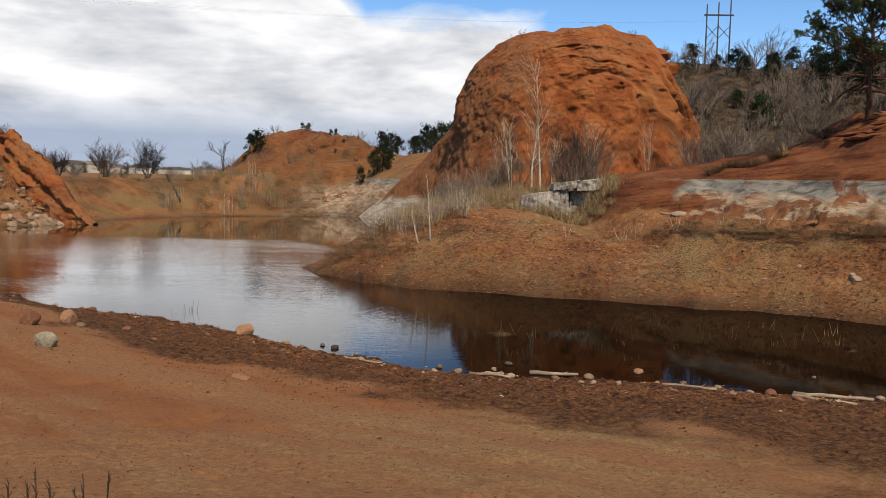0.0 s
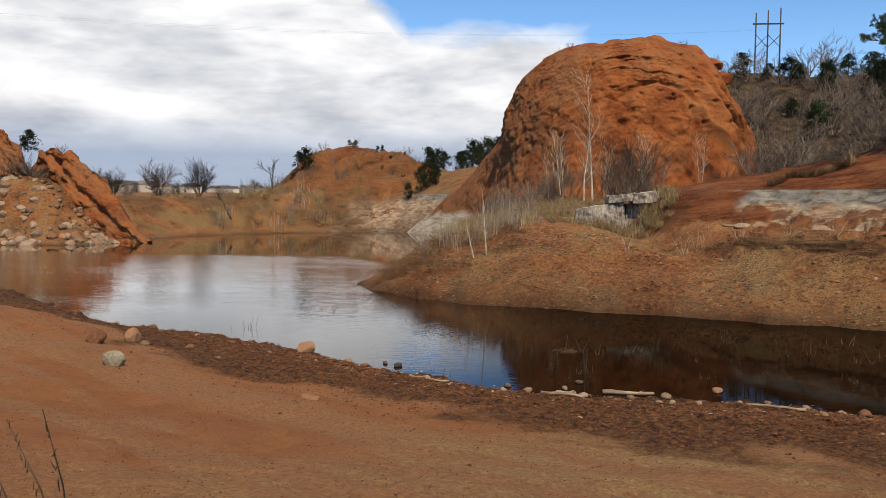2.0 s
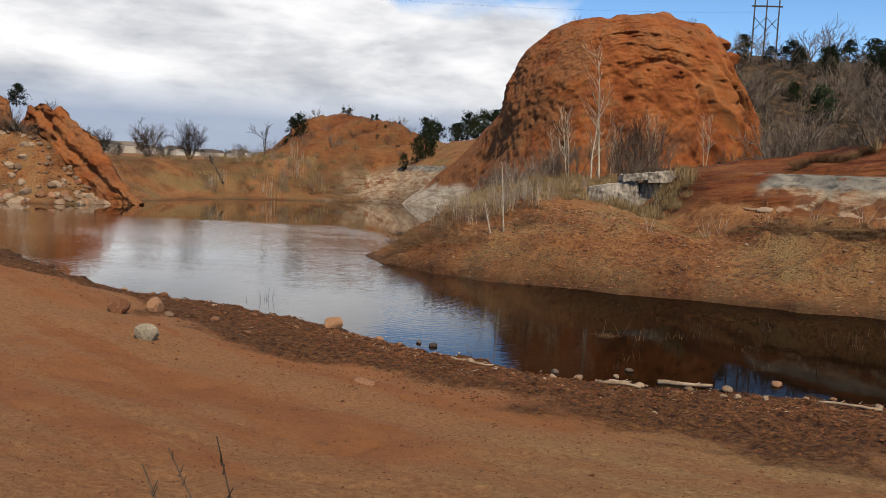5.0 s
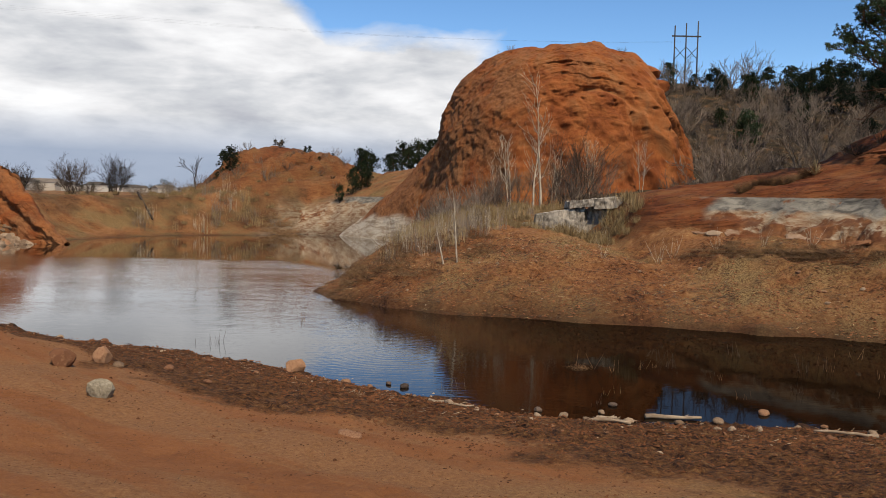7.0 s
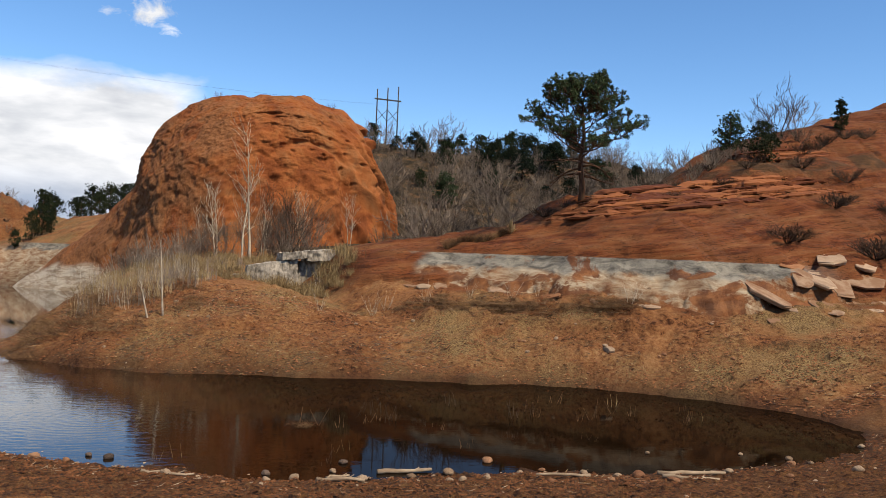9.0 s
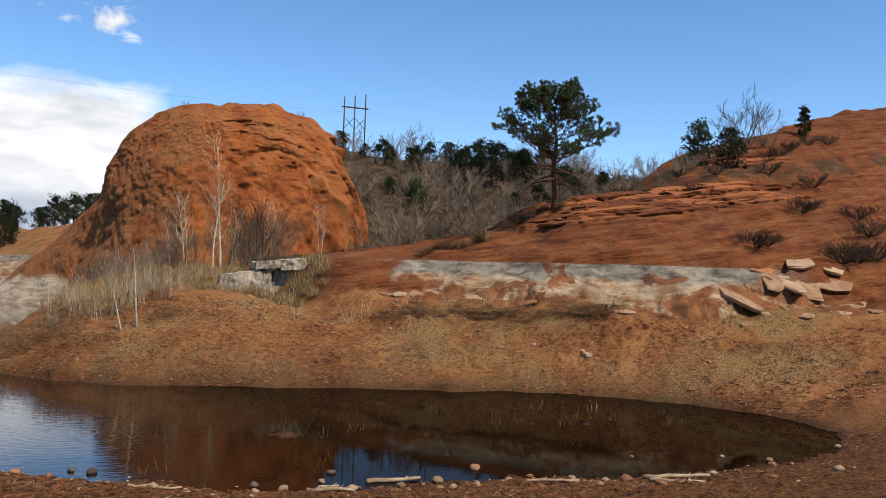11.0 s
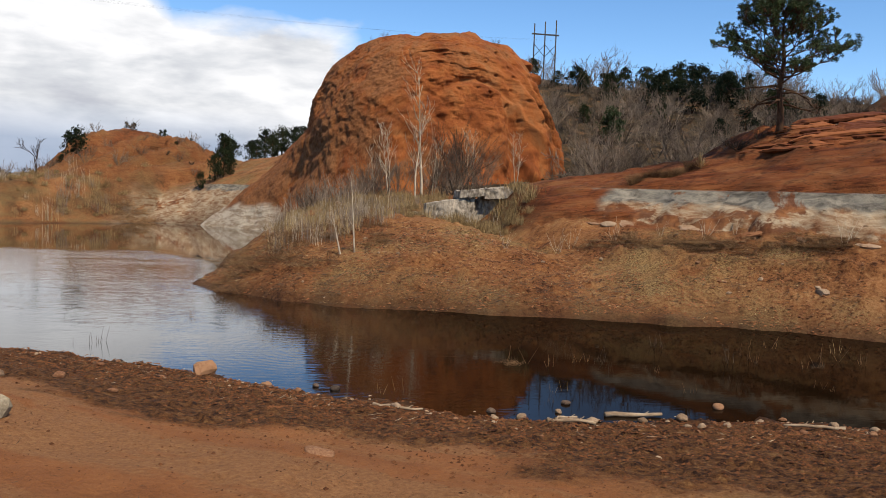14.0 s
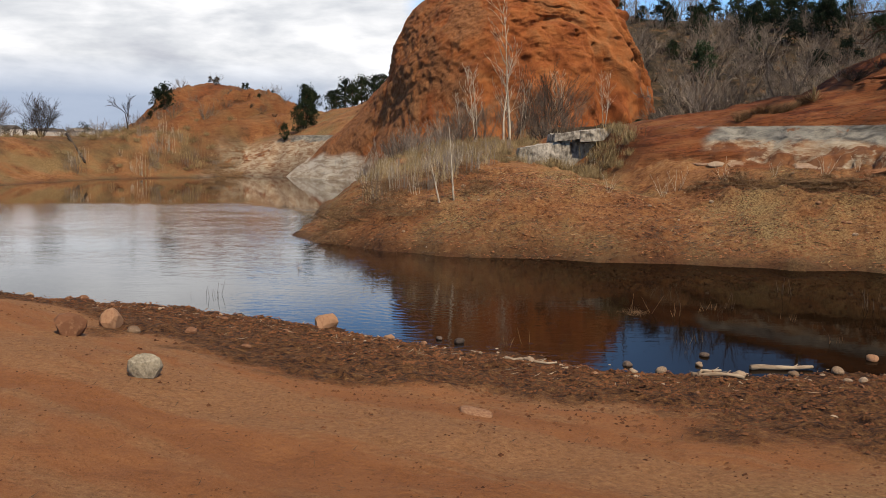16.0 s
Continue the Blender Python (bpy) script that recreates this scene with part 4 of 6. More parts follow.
def conifer(name, height, width, seed, bare=0.1, tufts=260, mats=(BARK, DARKGREEN), top=0.6, size=0.16):
    """A juniper or a young pine: trunk and a ragged crown. Returned as an Empty with its parts at the origin."""
    random.seed(seed)
    t, c = Shape(), Shape()
    t.tube([(0, 0, -0.2), (0.02 * height, 0, 0.5 * height), (0, 0.02 * height, 0.95 * height)], [0.045 * height * 0.7, 0.025 * height, 0.005 * height], 6)
    # limbs of uneven reach, each with a few ragged clumps and gaps between them
    lobes, lean = [], random.uniform(0, 6.28)
    for k in range(15):
        z = bare + (0.97 - bare) * (k + random.uniform(0.2, 0.8)) / 15
        w = width * 0.5 * (math.sin(math.pi * min(1, (z - bare) / (1 - bare) * 0.82 + 0.18)) ** 0.6 * (1 - top * z * 0.5))
        for _ in range(random.choice((1, 2, 2, 3))):
            g = random.uniform(0, 6.28)
            reach_ = w * random.uniform(0.35, 1.0) * (1 + 0.25 * math.cos(g - lean))
            tip = Vector((math.cos(g) * reach_, math.sin(g) * reach_, z * height + random.uniform(-0.02, 0.05) * height))
            lobes.append((tip, width * random.uniform(0.09, 0.19)))
            t.tube([(0, 0, z * height * 0.92), tuple(tip * 0.5 + Vector((0, 0, z * height * 0.45))), tuple(tip)], [0.012 * height, 0.008 * height, 0.004 * height], 3)
    for k in range(tufts):
        o, r = random.choice(lobes)
        p = o + Vector((random.gauss(0, 0.6) * r, random.gauss(0, 0.6) * r, random.gauss(0.1, 0.45) * r))
        out = Vector((p.x - o.x, p.y - o.y, 0.4 * r)).normalized()
        tuft(c, p, out, size * height * 0.55, 7, size * height * 0.10)
    root = new(name)
    part("trunk", t.mesh("trunk", mats[0]), root)
    part("crown", c.mesh("crown", mats[1], False), root)
    return root


def stand(root, x, y, label, category, group, scale=1.0, z=None):
    ob = copy_thing(root, pose(x, y, (gz(x, y) if z is None else z), 0, 0, random.uniform(0, 360)))
    k = scale if isinstance(scale, tuple) else (scale,) * 3
    ob.scale = k
    return tagged(ob, label, category, group)


def discard(root):
    for o in (*root.children_recursive, root):
        bpy.data.objects.remove(o)


# ---- the lone ponderosa ----
def build_pine(x, y, height):
    random.seed(11)
    trunk, crown = Shape(), Shape()
    root = tagged(new("pine_tree"), "tall dark green ponderosa pine with bare lower limbs on a ledge", "tree")
    H = height
    axis = [Vector((0.012 * H * math.sin(k * 1.3), 0.010 * H * math.cos(k * 0.9), H * k / 10)) for k in range(11)]
    axis[0].z = -0.3
    trunk.tube(axis, [0.030 * H * (1 - 0.082 * k) + 0.002 * H for k in range(11)], 9)
    for k in range(46):
        f = 0.24 + 0.72 * (k / 45) ** 0.95
        base = axis[min(int(f * 10), 9)].lerp(axis[min(int(f * 10) + 1, 10)], f * 10 % 1)
        g = k * 2.4 + random.uniform(-0.4, 0.4)
        bare = f < 0.40
        wide = float(np.interp(f, [0.24, 0.38, 0.42, 0.55, 0.68, 0.82, 1.0], [0.26, 0.34, 0.44, 0.46, 0.36, 0.26, 0.10]))
        wide *= random.uniform(0.95, 1.3)
        rise = 0.05 if bare else float(np.interp(f, [0.4, 0.6, 1.0], [0.08, 0.22, 0.9]))
        d = Vector((math.cos(g), math.sin(g), rise)).normalized()
        limbs, path = Shape(), [base]
        for j in range(7):
            d = bend(d, 0.17)
            d.z += -0.10 if bare else 0.07
            d.normalize()
            path.append(path[-1] + d * wide * H / 7)
        limbs.tube(path, [0.012 * H * (1 - 0.12 * j) * (1.25 - f) for j in range(8)], 5)
        for j in range(3, 8):
            for _ in range(1 if bare else (2 if j < 5 else 4)):
                sub = bend(d, 0.9)
                sub.z = abs(sub.z) * (0.3 if bare else 1.0) + (0 if bare else 0.2)
                sub.normalize()
                ln = H * random.uniform(0.05, 0.11)
                end = path[j] + sub * ln
                mid_ = path[j] + sub * ln * 0.5 - Vector((0, 0, 0.006 * H))
                limbs.tube([path[j], mid_, end], [0.0045 * H, 0.0035 * H, 0.002 * H], 3)
                if bare and (random.random() < 0.8 or f < 0.33):
                    continue
                tips = [end] + [end + bend(sub, 0.9) * H * random.uniform(0.025, 0.05) for _ in range(random.choice((1, 3, 3, 4)))]
                for q in tips:
                    limbs.tube([mid_, q], [0.002 * H, 0.0015 * H], 3)
                    for _ in range(22):
                        ray = Vector((random.gauss(0, 1), random.gauss(0, 1), random.gauss(0.35, 0.9))).normalized()
                        crown.blade(q, ray * 0.026 * H * random.uniform(0.7, 1.15), 0.0028 * H)
        part("limb", limbs.mesh("limb", BARK), root)
    part("trunk", trunk.mesh("trunk", BARK), root)
    part("crown", crown.mesh("crown", NEEDLE, False), root)
    root.location = (x, y, gz(x, y))
    root.rotation_euler = (0, 0, -0.5)


build_pine(23.5, 42.0, 6.4)

# ---- evergreens ----
kinds = [conifer("evergreen", 4.0, 3.5 + 0.6 * (k % 2), 40 + k, 0.02 + 0.03 * k, 820, size=0.105) for k in range(4)]
slim = conifer("evergreen", 4.0, 2.0, 50, 0.02, 700, size=0.10)
young = conifer("young_pine", 4.0, 3.0, 52, 0.25, 620, (BARK, NEEDLE), size=0.10)
random.seed(5)
CREST = [(38, 140, 4.3), (41.7, 138, 2.6), (42.8, 130, 4.3), (52.8, 145, 2.6), (55.7, 142, 3.9), (59.1, 140, 4.6), (62.7, 135, 5.2),
         (61.9, 128, 5.5), (61, 137, 3.9), (75, 140, 3.4), (68.7, 110, 4.1), (74.9, 110, 3.3), (78.7, 105, 3.7), (83, 105, 2.9),
         (37.6, 112, 2.6), (75.3, 125, 2.8), (52, 120, 5.2), (57, 118, 4.6), (63, 120, 5.4), (70, 117, 4.8), (47, 126, 4.2), (48, 141, 2.4), (66, 132, 4.6), (70, 136, 3.6), (88, 112, 3.6), (92, 118, 3.2), (50, 134, 3.6), (58, 131, 4.4), (45, 134, 3.0), (66, 124, 4.8), (73, 130, 4.2), (60, 108, 3.4), (54, 104, 3.0), (66, 104, 3.6), (80, 120, 4.4), (49, 112, 2.6)]
for k, (x, y, h) in enumerate(CREST):
    stand(kinds[k % 4], x, y, "dark green juniper on the scrubby hillside crest", "tree", "hillside evergreens", h / 4)
stand(young, 37.1, 100, "slim pine with a bare trunk among grey scrub", "tree", "hillside evergreens", 1.15)
stand(kinds[1], 38.7, 44, "dense dark juniper on a red rock shoulder", "tree", "", (0.66, 0.66, 0.68))
stand(young, 37.4, 46, "small pine beside a dense juniper", "tree", "", 0.75)
stand(slim, 51.7, 50, "narrow young conifer on the rocky ridge", "tree", "", 0.62)
for x, y, h in ((46.9, 60, 2.0), (45.6, 62, 3.0), (45.5, 66, 3.0), (43, 64, 2.6), (31.5, 56, 3.0), (34.0, 58, 3.4), (36.6, 61, 3.6), (39.5, 63, 3.2), (29.0, 55, 2.2)):
    stand(young, x, y, "bushy green pine behind the rock shoulder", "tree", "pines behind the ridge", h / 4)
ROW = [(-12.0, 117, 5.6), (-12.9, 114, 3.4), (-11.0, 116, 2.6), (-14.6, 113, 2.4), (-13.3, 150, 3.3), (-10.2, 150, 3.4), (-7.6, 145, 5.0), (-4.7, 140, 4.5), (-2.6, 135, 4.2),
       (-1.2, 130, 3.8), (-13.4, 140, 4.0), (-6.2, 138, 3.4), (-9.0, 142, 3.2)]
for k, (x, y, h) in enumerate(ROW):
    wide = 0.62 if k < 4 else 0.9
    stand(kinds[k % 4], x, y, "dark green juniper between two red hills", "tree", "junipers between the hills", (h / 4 * wide, h / 4 * wide, h / 4))
HILL = [(-33, 125, 4.1, 2), (-28.8, 143, 1.9, 1), (-23.8, 143, 2.7, 4), (-23.2, 135, 1.7, 0), (-20.1, 130, 1.1, 2), (-29.9, 143, 1.6, 3),
        (-33.4, 143, 0.9, 1), (-35.8, 128, 2.2, 0), (-19.3, 140, 1.2, 3), (-51.2, 80.5, 2.2, 1)]
for x, y, h, k in HILL:
    stand((kinds + [slim])[k], x, y, "small dark juniper on a bare red slope", "tree", "junipers on the slope", h / 4 * (1.0 if h > 4 or x < -50 else 0.65), z=9.4 if x < -50 else None)
stand(slim, 15.4, 58, "tiny dark juniper behind a red ridge", "tree", "", 0.3)
for r in (*kinds, slim, young):
    discard(r)

# ---- bare trees ----
random.seed(8)
asp = []
for k, (h, r, st) in enumerate(((10.4, 0.12, 1), (6.6, 0.085, 1), (5.6, 0.06, 2))):
    random.seed(70 + k)
    s = Shape()
    for j in range(st):
        p, d, path, rad = Vector((0.2 * j, 0, -0.2)), Vector((random.uniform(-0.1, 0.1), 0, 1)).normalized(), [], []
        for i in range(12):
            path.append(p.copy())
            rad.append(r * (1 - i / 12.5))
            d = (d + Vector((random.uniform(-0.07, 0.07), random.uniform(-0.07, 0.07), 0.06))).normalized()
            p = p + d * h / 11
        s.tube(path, rad, 6)
        for i in range(3, 12):
            for _ in range(2 if i < 11 else 3):
                g = random.uniform(0, 6.28)
                b = Vector((math.cos(g) * 0.65, math.sin(g) * 0.65, 0.8)).normalized()
                grow(s, path[i], b, h * random.uniform(0.09, 0.19) * (1.5 - i / 12), r * 0.25, 2, 2, 0.42, 0.2, 3, 0.011)
    asp.append(s.mesh("bare_aspen", PALEBARK))
for x, y, k, sc, turn in ((7.8, 66, 0, 1.0, 0.3), (7.0, 64, 1, 1.1, 2.0), (5.4, 68, 2, 1.0, 1.0), (9.0, 67, 2, 0.8, 4.0), (4.4, 70, 1, 0.6, 5.0), (19.6, 80.5, 2, 0.85, 3.0), (12.6, 70, 2, 0.9, 0.4)):
    put("bare_aspen", asp[k], x, y, "pale leafless aspen before the orange outcrop", "tree", "bare aspens", sc, turn=turn)

round_tree = [shrub_mesh("bare_tree", DARKTWIG, 5.2, 12, 3, 5, 0.6, 0.045, 90 + k, 0.6, 0.010) for k in range(2)]
lone_tree = shrub_mesh("bare_tree", DARKTWIG, 6.5, 1, 4, 3, 0.6, 0.14, 93, 0.1, 0.020)
for x, y, k, sc in ((-53, 115, 0, 1.0), (-46.6, 115, 1, 1.02), (-56.5, 103, 1, 0.75), (-63, 120, 0, 0.8)):
    put("bare_tree", round_tree[k], x, y, "round leafless tree on the far bank", "tree", "round bare trees", sc)
put("bare_tree", lone_tree, -36.3, 118, "small leafless tree with a single trunk", "tree", "", 1.0)

dense_far = [shrub_mesh("brush", DARKTWIG, 1.5, 13, 1, 5, 0.7, 0.03, 180 + k, 0.9, 0.018) for k in range(2)]
dark_shrub = [shrub_mesh("shrub", (DARKTWIG, TWIG)[k], 6.0, 8, 3, 4, 0.45, 0.05, 100 + k, 0.42, 0.010) for k in range(2)]
grey_shrub = [shrub_mesh("shrub", TWIG, 2.8, 11, 2, 3, 0.5, 0.026, 110 + k, 0.75, 0.014) for k in range(5)]
tree_shrub = [shrub_mesh("shrub", TWIG, 5.5, 4, 4, 3, 0.6, 0.08, 120 + k, 0.65, 0.015) for k in range(3)]
for x, y, sc in ((10.9, 67, 0.85), (9.7, 66.5, 0.62), (12.1, 68, 0.7), (6.2, 69, 0.55), (3.6, 71, 0.5), (11.6, 70, 0.7), (8.3, 67.5, 0.6), (13.3, 69, 0.6), (5.0, 69, 0.5)):
    put("shrub", dark_shrub[0 if x == 10.9 else 1], x, y, "dark leafless thicket at the outcrop's foot", "shrub", "thickets by the outcrop", sc)
for k in range(30):
    x, y = random.uniform(-2.5, 13), random.uniform(60, 80)
    put("shrub", grey_shrub[k % 5], x, y, "fine grey leafless brush", "shrub", "grey brush before the outcrop", random.uniform(0.55, 1.1))

# hillside scrub behind the ridge
def on_hill():
    while True:
        y = random.uniform(58, 145)
        x = random.uniform(0.22, 0.78) * y + random.uniform(-4, 4)
        if x > 22 + 0.02 * y and (x - 13) ** 2 + (y - 96) ** 2 > 17.5 ** 2:
            return x, y


for k in range(112):
    x, y = on_hill()
    j = k % 8
    put("shrub", grey_shrub[j] if j < 5 else tree_shrub[j - 5], x, y, "grey leafless scrub on the hillside", "shrub", "hillside scrub", random.uniform(0.8, 1.7) if j < 5 else random.uniform(0.55, 1.15))
light = [shrub_mesh("brush", TWIG, 2.4, 12, 1, 4, 0.6, 0.022, 190 + k, 0.8, 0.016) for k in range(3)]
strew("hillside_scrub", grey_shrub + tree_shrub[:2], [(*on_hill(), random.uniform(0.6, 1.35)) for _ in range(105)], "grey leafless thickets covering the hillside", "brush")
strew("hillside_brush", light, [(*on_hill(), random.uniform(0.5, 1.0)) for _ in range(240)], "thick grey-brown brush covering the hillside", "brush")
strew("dark_brush", dense_far, [(*on_hill(), random.uniform(0.8, 1.7)) for _ in range(210)], "dark low brush on the hillside", "brush")
for k in range(30):
    x = random.uniform(14, 46)
    y = random.uniform(47, 60) + 0.3 * max(0, x - 22)
    put("shrub", grey_shrub[k % 5], x, y, "grey leafless scrub behind the rock ridge", "shrub", "hillside scrub", random.uniform(0.6, 1.0))
put("shrub", grey_shrub[1], -26, 120, "round grey bush below the red hill", "shrub", "", 1.1)
for x, y, sc in ((45.4, 50, 0.75), (48, 51, 0.6), (43, 49, 0.5)):
    put("shrub", tree_shrub[0], x, y, "spreading bare oak on the skyline", "shrub", "skyline oaks", sc)
for k in range(14):
    put("shrub", grey_shrub[k % 5], random.uniform(6, 20), random.uniform(90, 97), "wispy bush on top of the outcrop", "shrub", "bushes on the outcrop", random.uniform(0.3, 0.5), z=21.5)
for k in range(64):
    x = random.uniform(21.5, 46)
    put("shrub", (grey_shrub + dense_far)[k % 7], x, 43.0 + 0.2 * (x - 24) + random.uniform(-0.5, 2.5), "grey scrub on a grassy bench of rock", "shrub", "bench scrub", random.uniform(0.25, 0.62))

for k in range(34):
    x, y = random.uniform(-37, -16), random.uniform(122, 143)
    put("shrub", (grey_shrub + dense_far)[k % 7], x, y, "small grey bush on a bare red slope", "shrub", "bushes on the red hill", random.uniform(0.35, 0.8))

for x, y, sc in ((-49.6, 76.6, 1.0), (-48.2, 76.4, 0.8), (-51.5, 77, 0.9), (-46.8, 76.2, 0.6), (-54, 76.5, 0.8), (-44.5, 80.8, 0.9), (-42.6, 79.8, 0.7), (-46.6, 79.3, 0.45)):
    put("shrub", grey_shrub[int(-x) % 5], x, y, "grey brush growing against the sandstone fin", "shrub", "brush by the fin", sc, z=float(np.interp(x, [-47, -46], [9.4, 8.6])) if y == 79.3 else None)

for k in range(18):
    x = random.uniform(25, 42)
    put("shrub", tree_shrub[k % 3], x, 50 + 0.35 * (x - 24) + random.uniform(-1.5, 4), "tangled grey oak scrub behind the layered rock", "shrub", "scrub behind the ledges", random.uniform(0.35, 0.6))

# low dark bushes on the red slope
dense = []
for k in range(3):
    random.seed(130 + k)
    s = Shape()
    for _ in range(200):
        g, r = random.uniform(0, 6.28), random.random() ** 0.5
        d = Vector((math.cos(g) * r * 1.1, math.sin(g) * r * 1.1, random.uniform(0.5, 1.1)))
        s.tube([(d.x * 0.3, d.y * 0.3, -0.05), tuple(d * 0.7), tuple(bend(d, 0.15) * d.length)], [0.012, 0.008, 0.004], 3)
    dense.append(s.mesh("low_bush", DARKTWIG if k else BRUSH))
low_mesh = [shrub_mesh("low_bush", DARKTWIG, 1.35, 22, 2, 4, 0.6, 0.022, 135 + k, 1.0, 0.008) for k in range(3)]
random.seed(21)
LOW = [(30.3, 33, 1.0), (31.2, 33.2, 0.8), (34.1, 31, 1.2), (35.4, 31.2, 1.2), (36.5, 31, 1.0), (36.7, 36, 0.9), (37.8, 36.5, 0.8),
       (21.7, 43, 0.7), (34.1, 50, 0.9), (41.8, 40, 1.0), (52, 48, 0.9), (50, 48, 0.8), (32.8, 45, 0.6), (38, 44, 0.8), (27, 43, 0.6), (29, 44, 0.7),
       (28.5, 40, 0.5), (33, 41, 0.6), (35.5, 42, 0.7), (31, 43, 0.5), (40, 42, 0.9), (38.5, 33, 1.1), (40, 35, 1.0), (43, 45, 0.8), (45, 46, 0.9), (47, 47, 0.9), (-52, 76, 1.0), (-50, 77, 1.2), (-55, 76, 1.1), (-48.5, 77.5, 1.3)]
for k, (x, y, sc) in enumerate(LOW):
    put("low_bush", low_mesh[k % 3], x, y, "low dark twiggy bush rooted in red rock", "bush", "low dark bushes", (1.25 * sc, 1.25 * sc, 0.8 * sc))
for k in range(9):
    put("low_bush", dense[0], 15.6 + 0.42 * k, 42.6 + 0.2 * math.sin(k), "brown brush in a rocky hollow", "bush", "brown hollow brush", random.uniform(0.35, 0.55))
# one yucca
random.seed(31)
s = Shape()
for _ in range(60):
    g, u = random.uniform(0, 6.28), random.uniform(0.1, 1)
    s.blade((0, 0, 0), Vector((math.cos(g) * (1.1 - u), math.sin(g) * (1.1 - u), u)) * 0.9, 0.03, (0, 0, 1))
put("yucca", s.mesh("yucca", STRAW, False), 19.4, 42.6, "pale spiky yucca on the red slope", "plant", "", 1.0)

# ---- reeds, saplings and grass on the mound ----
random.seed(41)
reed_mesh = []
for k in range(6):
    random.seed(140 + k)
    s = Shape()
    for _ in range(22 if k < 4 else 9):
        x0, y0 = random.gauss(0, 0.32), random.gauss(0, 0.32)
        h = random.uniform(0.5, 1.5) * (1.3 if k >= 4 else 1)
        lean = Vector((random.gauss(0, 0.12), random.gauss(0, 0.12), 1))
        s.tube([(x0, y0, -0.1), (x0 + lean.x * h * 0.5, y0 + lean.y * h * 0.5, h * 0.5), (x0 + lean.x * h * 1.2, y0 + lean.y * h * 1.2, h)],
               [0.012, 0.009, 0.004], 3)
        if k >= 2:
            for _ in range(4):
                z = random.uniform(0.3, 0.95) * h
                p = Vector((x0 + lean.x * z, y0 + lean.y * z, z))
                s.tube([p, p + Vector((random.gauss(0, 0.12), random.gauss(0, 0.12), 0.2))], [0.006, 0.003], 3)
    reed_mesh.append(s.mesh("reed_clump", (STRAW, TWIG, TWIG, STRAW, PALEBARK, PALEBARK)[k]))
grass_mesh = []
for k in range(3):
    random.seed(150 + k)
    s = Shape()
    for _ in range(160):
        g, r = random.uniform(0, 6.28), abs(random.gauss(0, 0.35))
        p = Vector((math.cos(g) * r, math.sin(g) * r, -0.03))
        s.blade(p, Vector((random.gauss(0, 0.25), random.gauss(0, 0.25), 1)) * random.uniform(0.3, 0.8), 0.012)
    grass_mesh.append(s.mesh("grass_tuft", STRAW, False))
brush_mesh = []
for k in range(3):
    random.seed(160 + k)
    s = Shape()
    for _ in range(120):
        p = Vector((random.gauss(0, 0.6), random.gauss(0, 0.5), 0.0))
        d = Vector((random.gauss(0, 1), random.gauss(0, 1), random.uniform(0.1, 0.7))).normalized() * random.uniform(0.3, 0.8)
        s.tube([p, p + d * 0.5, p + bend(d, 0.2) * d.length], [0.011, 0.008, 0.004], 3)
    brush_mesh.append(s.mesh("brush_heap", BRUSH))
random.seed(43)
def mound_spot():
    while True:
        x, y = (random.uniform(-3.2, 2.2) if random.random() < 0.75 else random.uniform(1, 6)), random.uniform(38.5, 54)
        if y > 38.5 + 1.2 * max(0, x) and not (x < -3 and y < 42):
            return x, y


for k in range(38):
    x, y = mound_spot()
    put("reed_clump", reed_mesh[(2, 4, 5, 3, 4)[k % 5]], x, y, "pale dry reeds and saplings on the mound", "reeds", "mound reeds", random.uniform(0.4, 0.85))
strew("mound_reeds", [reed_mesh[0]], [(*mound_spot(), random.uniform(0.45, 0.85)) for _ in range(30)], "fine straw-coloured reeds on the mound", "reeds")
strew("mound_twigs", [reed_mesh[1]], [(*mound_spot(), random.uniform(0.45, 0.95)) for _ in range(30)], "fine grey twigs on the mound", "reeds")
strew("mound_brush", brush_mesh, [(random.uniform(-5, 2.4), random.uniform(36.8, 43), random.uniform(0.6, 1.1)) for _ in range(44)], "tangle of brown dead brush on the mound", "brush")
spots = [(random.uniform(6.5, 11.0), random.uniform(44, 48.4), random.uniform(0.7, 1.3)) for _ in range(40)]
spots += [(random.uniform(-3, 9), random.uniform(50, 78), random.uniform(0.5, 1.1)) for _ in range(130)]
spots += [(random.uniform(2, 6.5), random.uniform(44, 50), random.uniform(0.4, 0.7)) for _ in range(30)]
strew("dry_grass", grass_mesh, spots, "yellow dry grass by the concrete and behind the mound", "grass")
for k in range(9):
    x, y = random.uniform(5.2, 9.8), random.uniform(46.5, 48.4)
    put("reed_clump", reed_mesh[2 + k % 4], x, y, "dry stalks before broken concrete", "reeds", "stalks by the concrete", random.uniform(0.6, 0.9))
# two white saplings
for x, y, h, lean in ((0.65, 37.0, 3.1, -0.07), (0.05, 36.9, 1.6, -0.22)):
    random.seed(int(h * 10))
    s = Shape()
    path = [Vector((lean * h * (k / 8), 0.02 * math.sin(k), h * k / 8 - 0.1)) for k in range(9)]
    s.tube(path, [0.045 * (1 - 0.09 * k) for k in range(9)], 6)
    for k in range(3, 9):
        grow(s, path[k], Vector((random.uniform(-0.5, 0.5), random.uniform(-0.5, 0.5), 1)).normalized(), 0.35, 0.010, 1, 2, 0.4, 0.2, 3)
    put("white_sapling", s.mesh("white_sapling", PALEBARK), x, y, "thin white leafless sapling at the mound's edge", "sapling", "white saplings", turn=0.0)
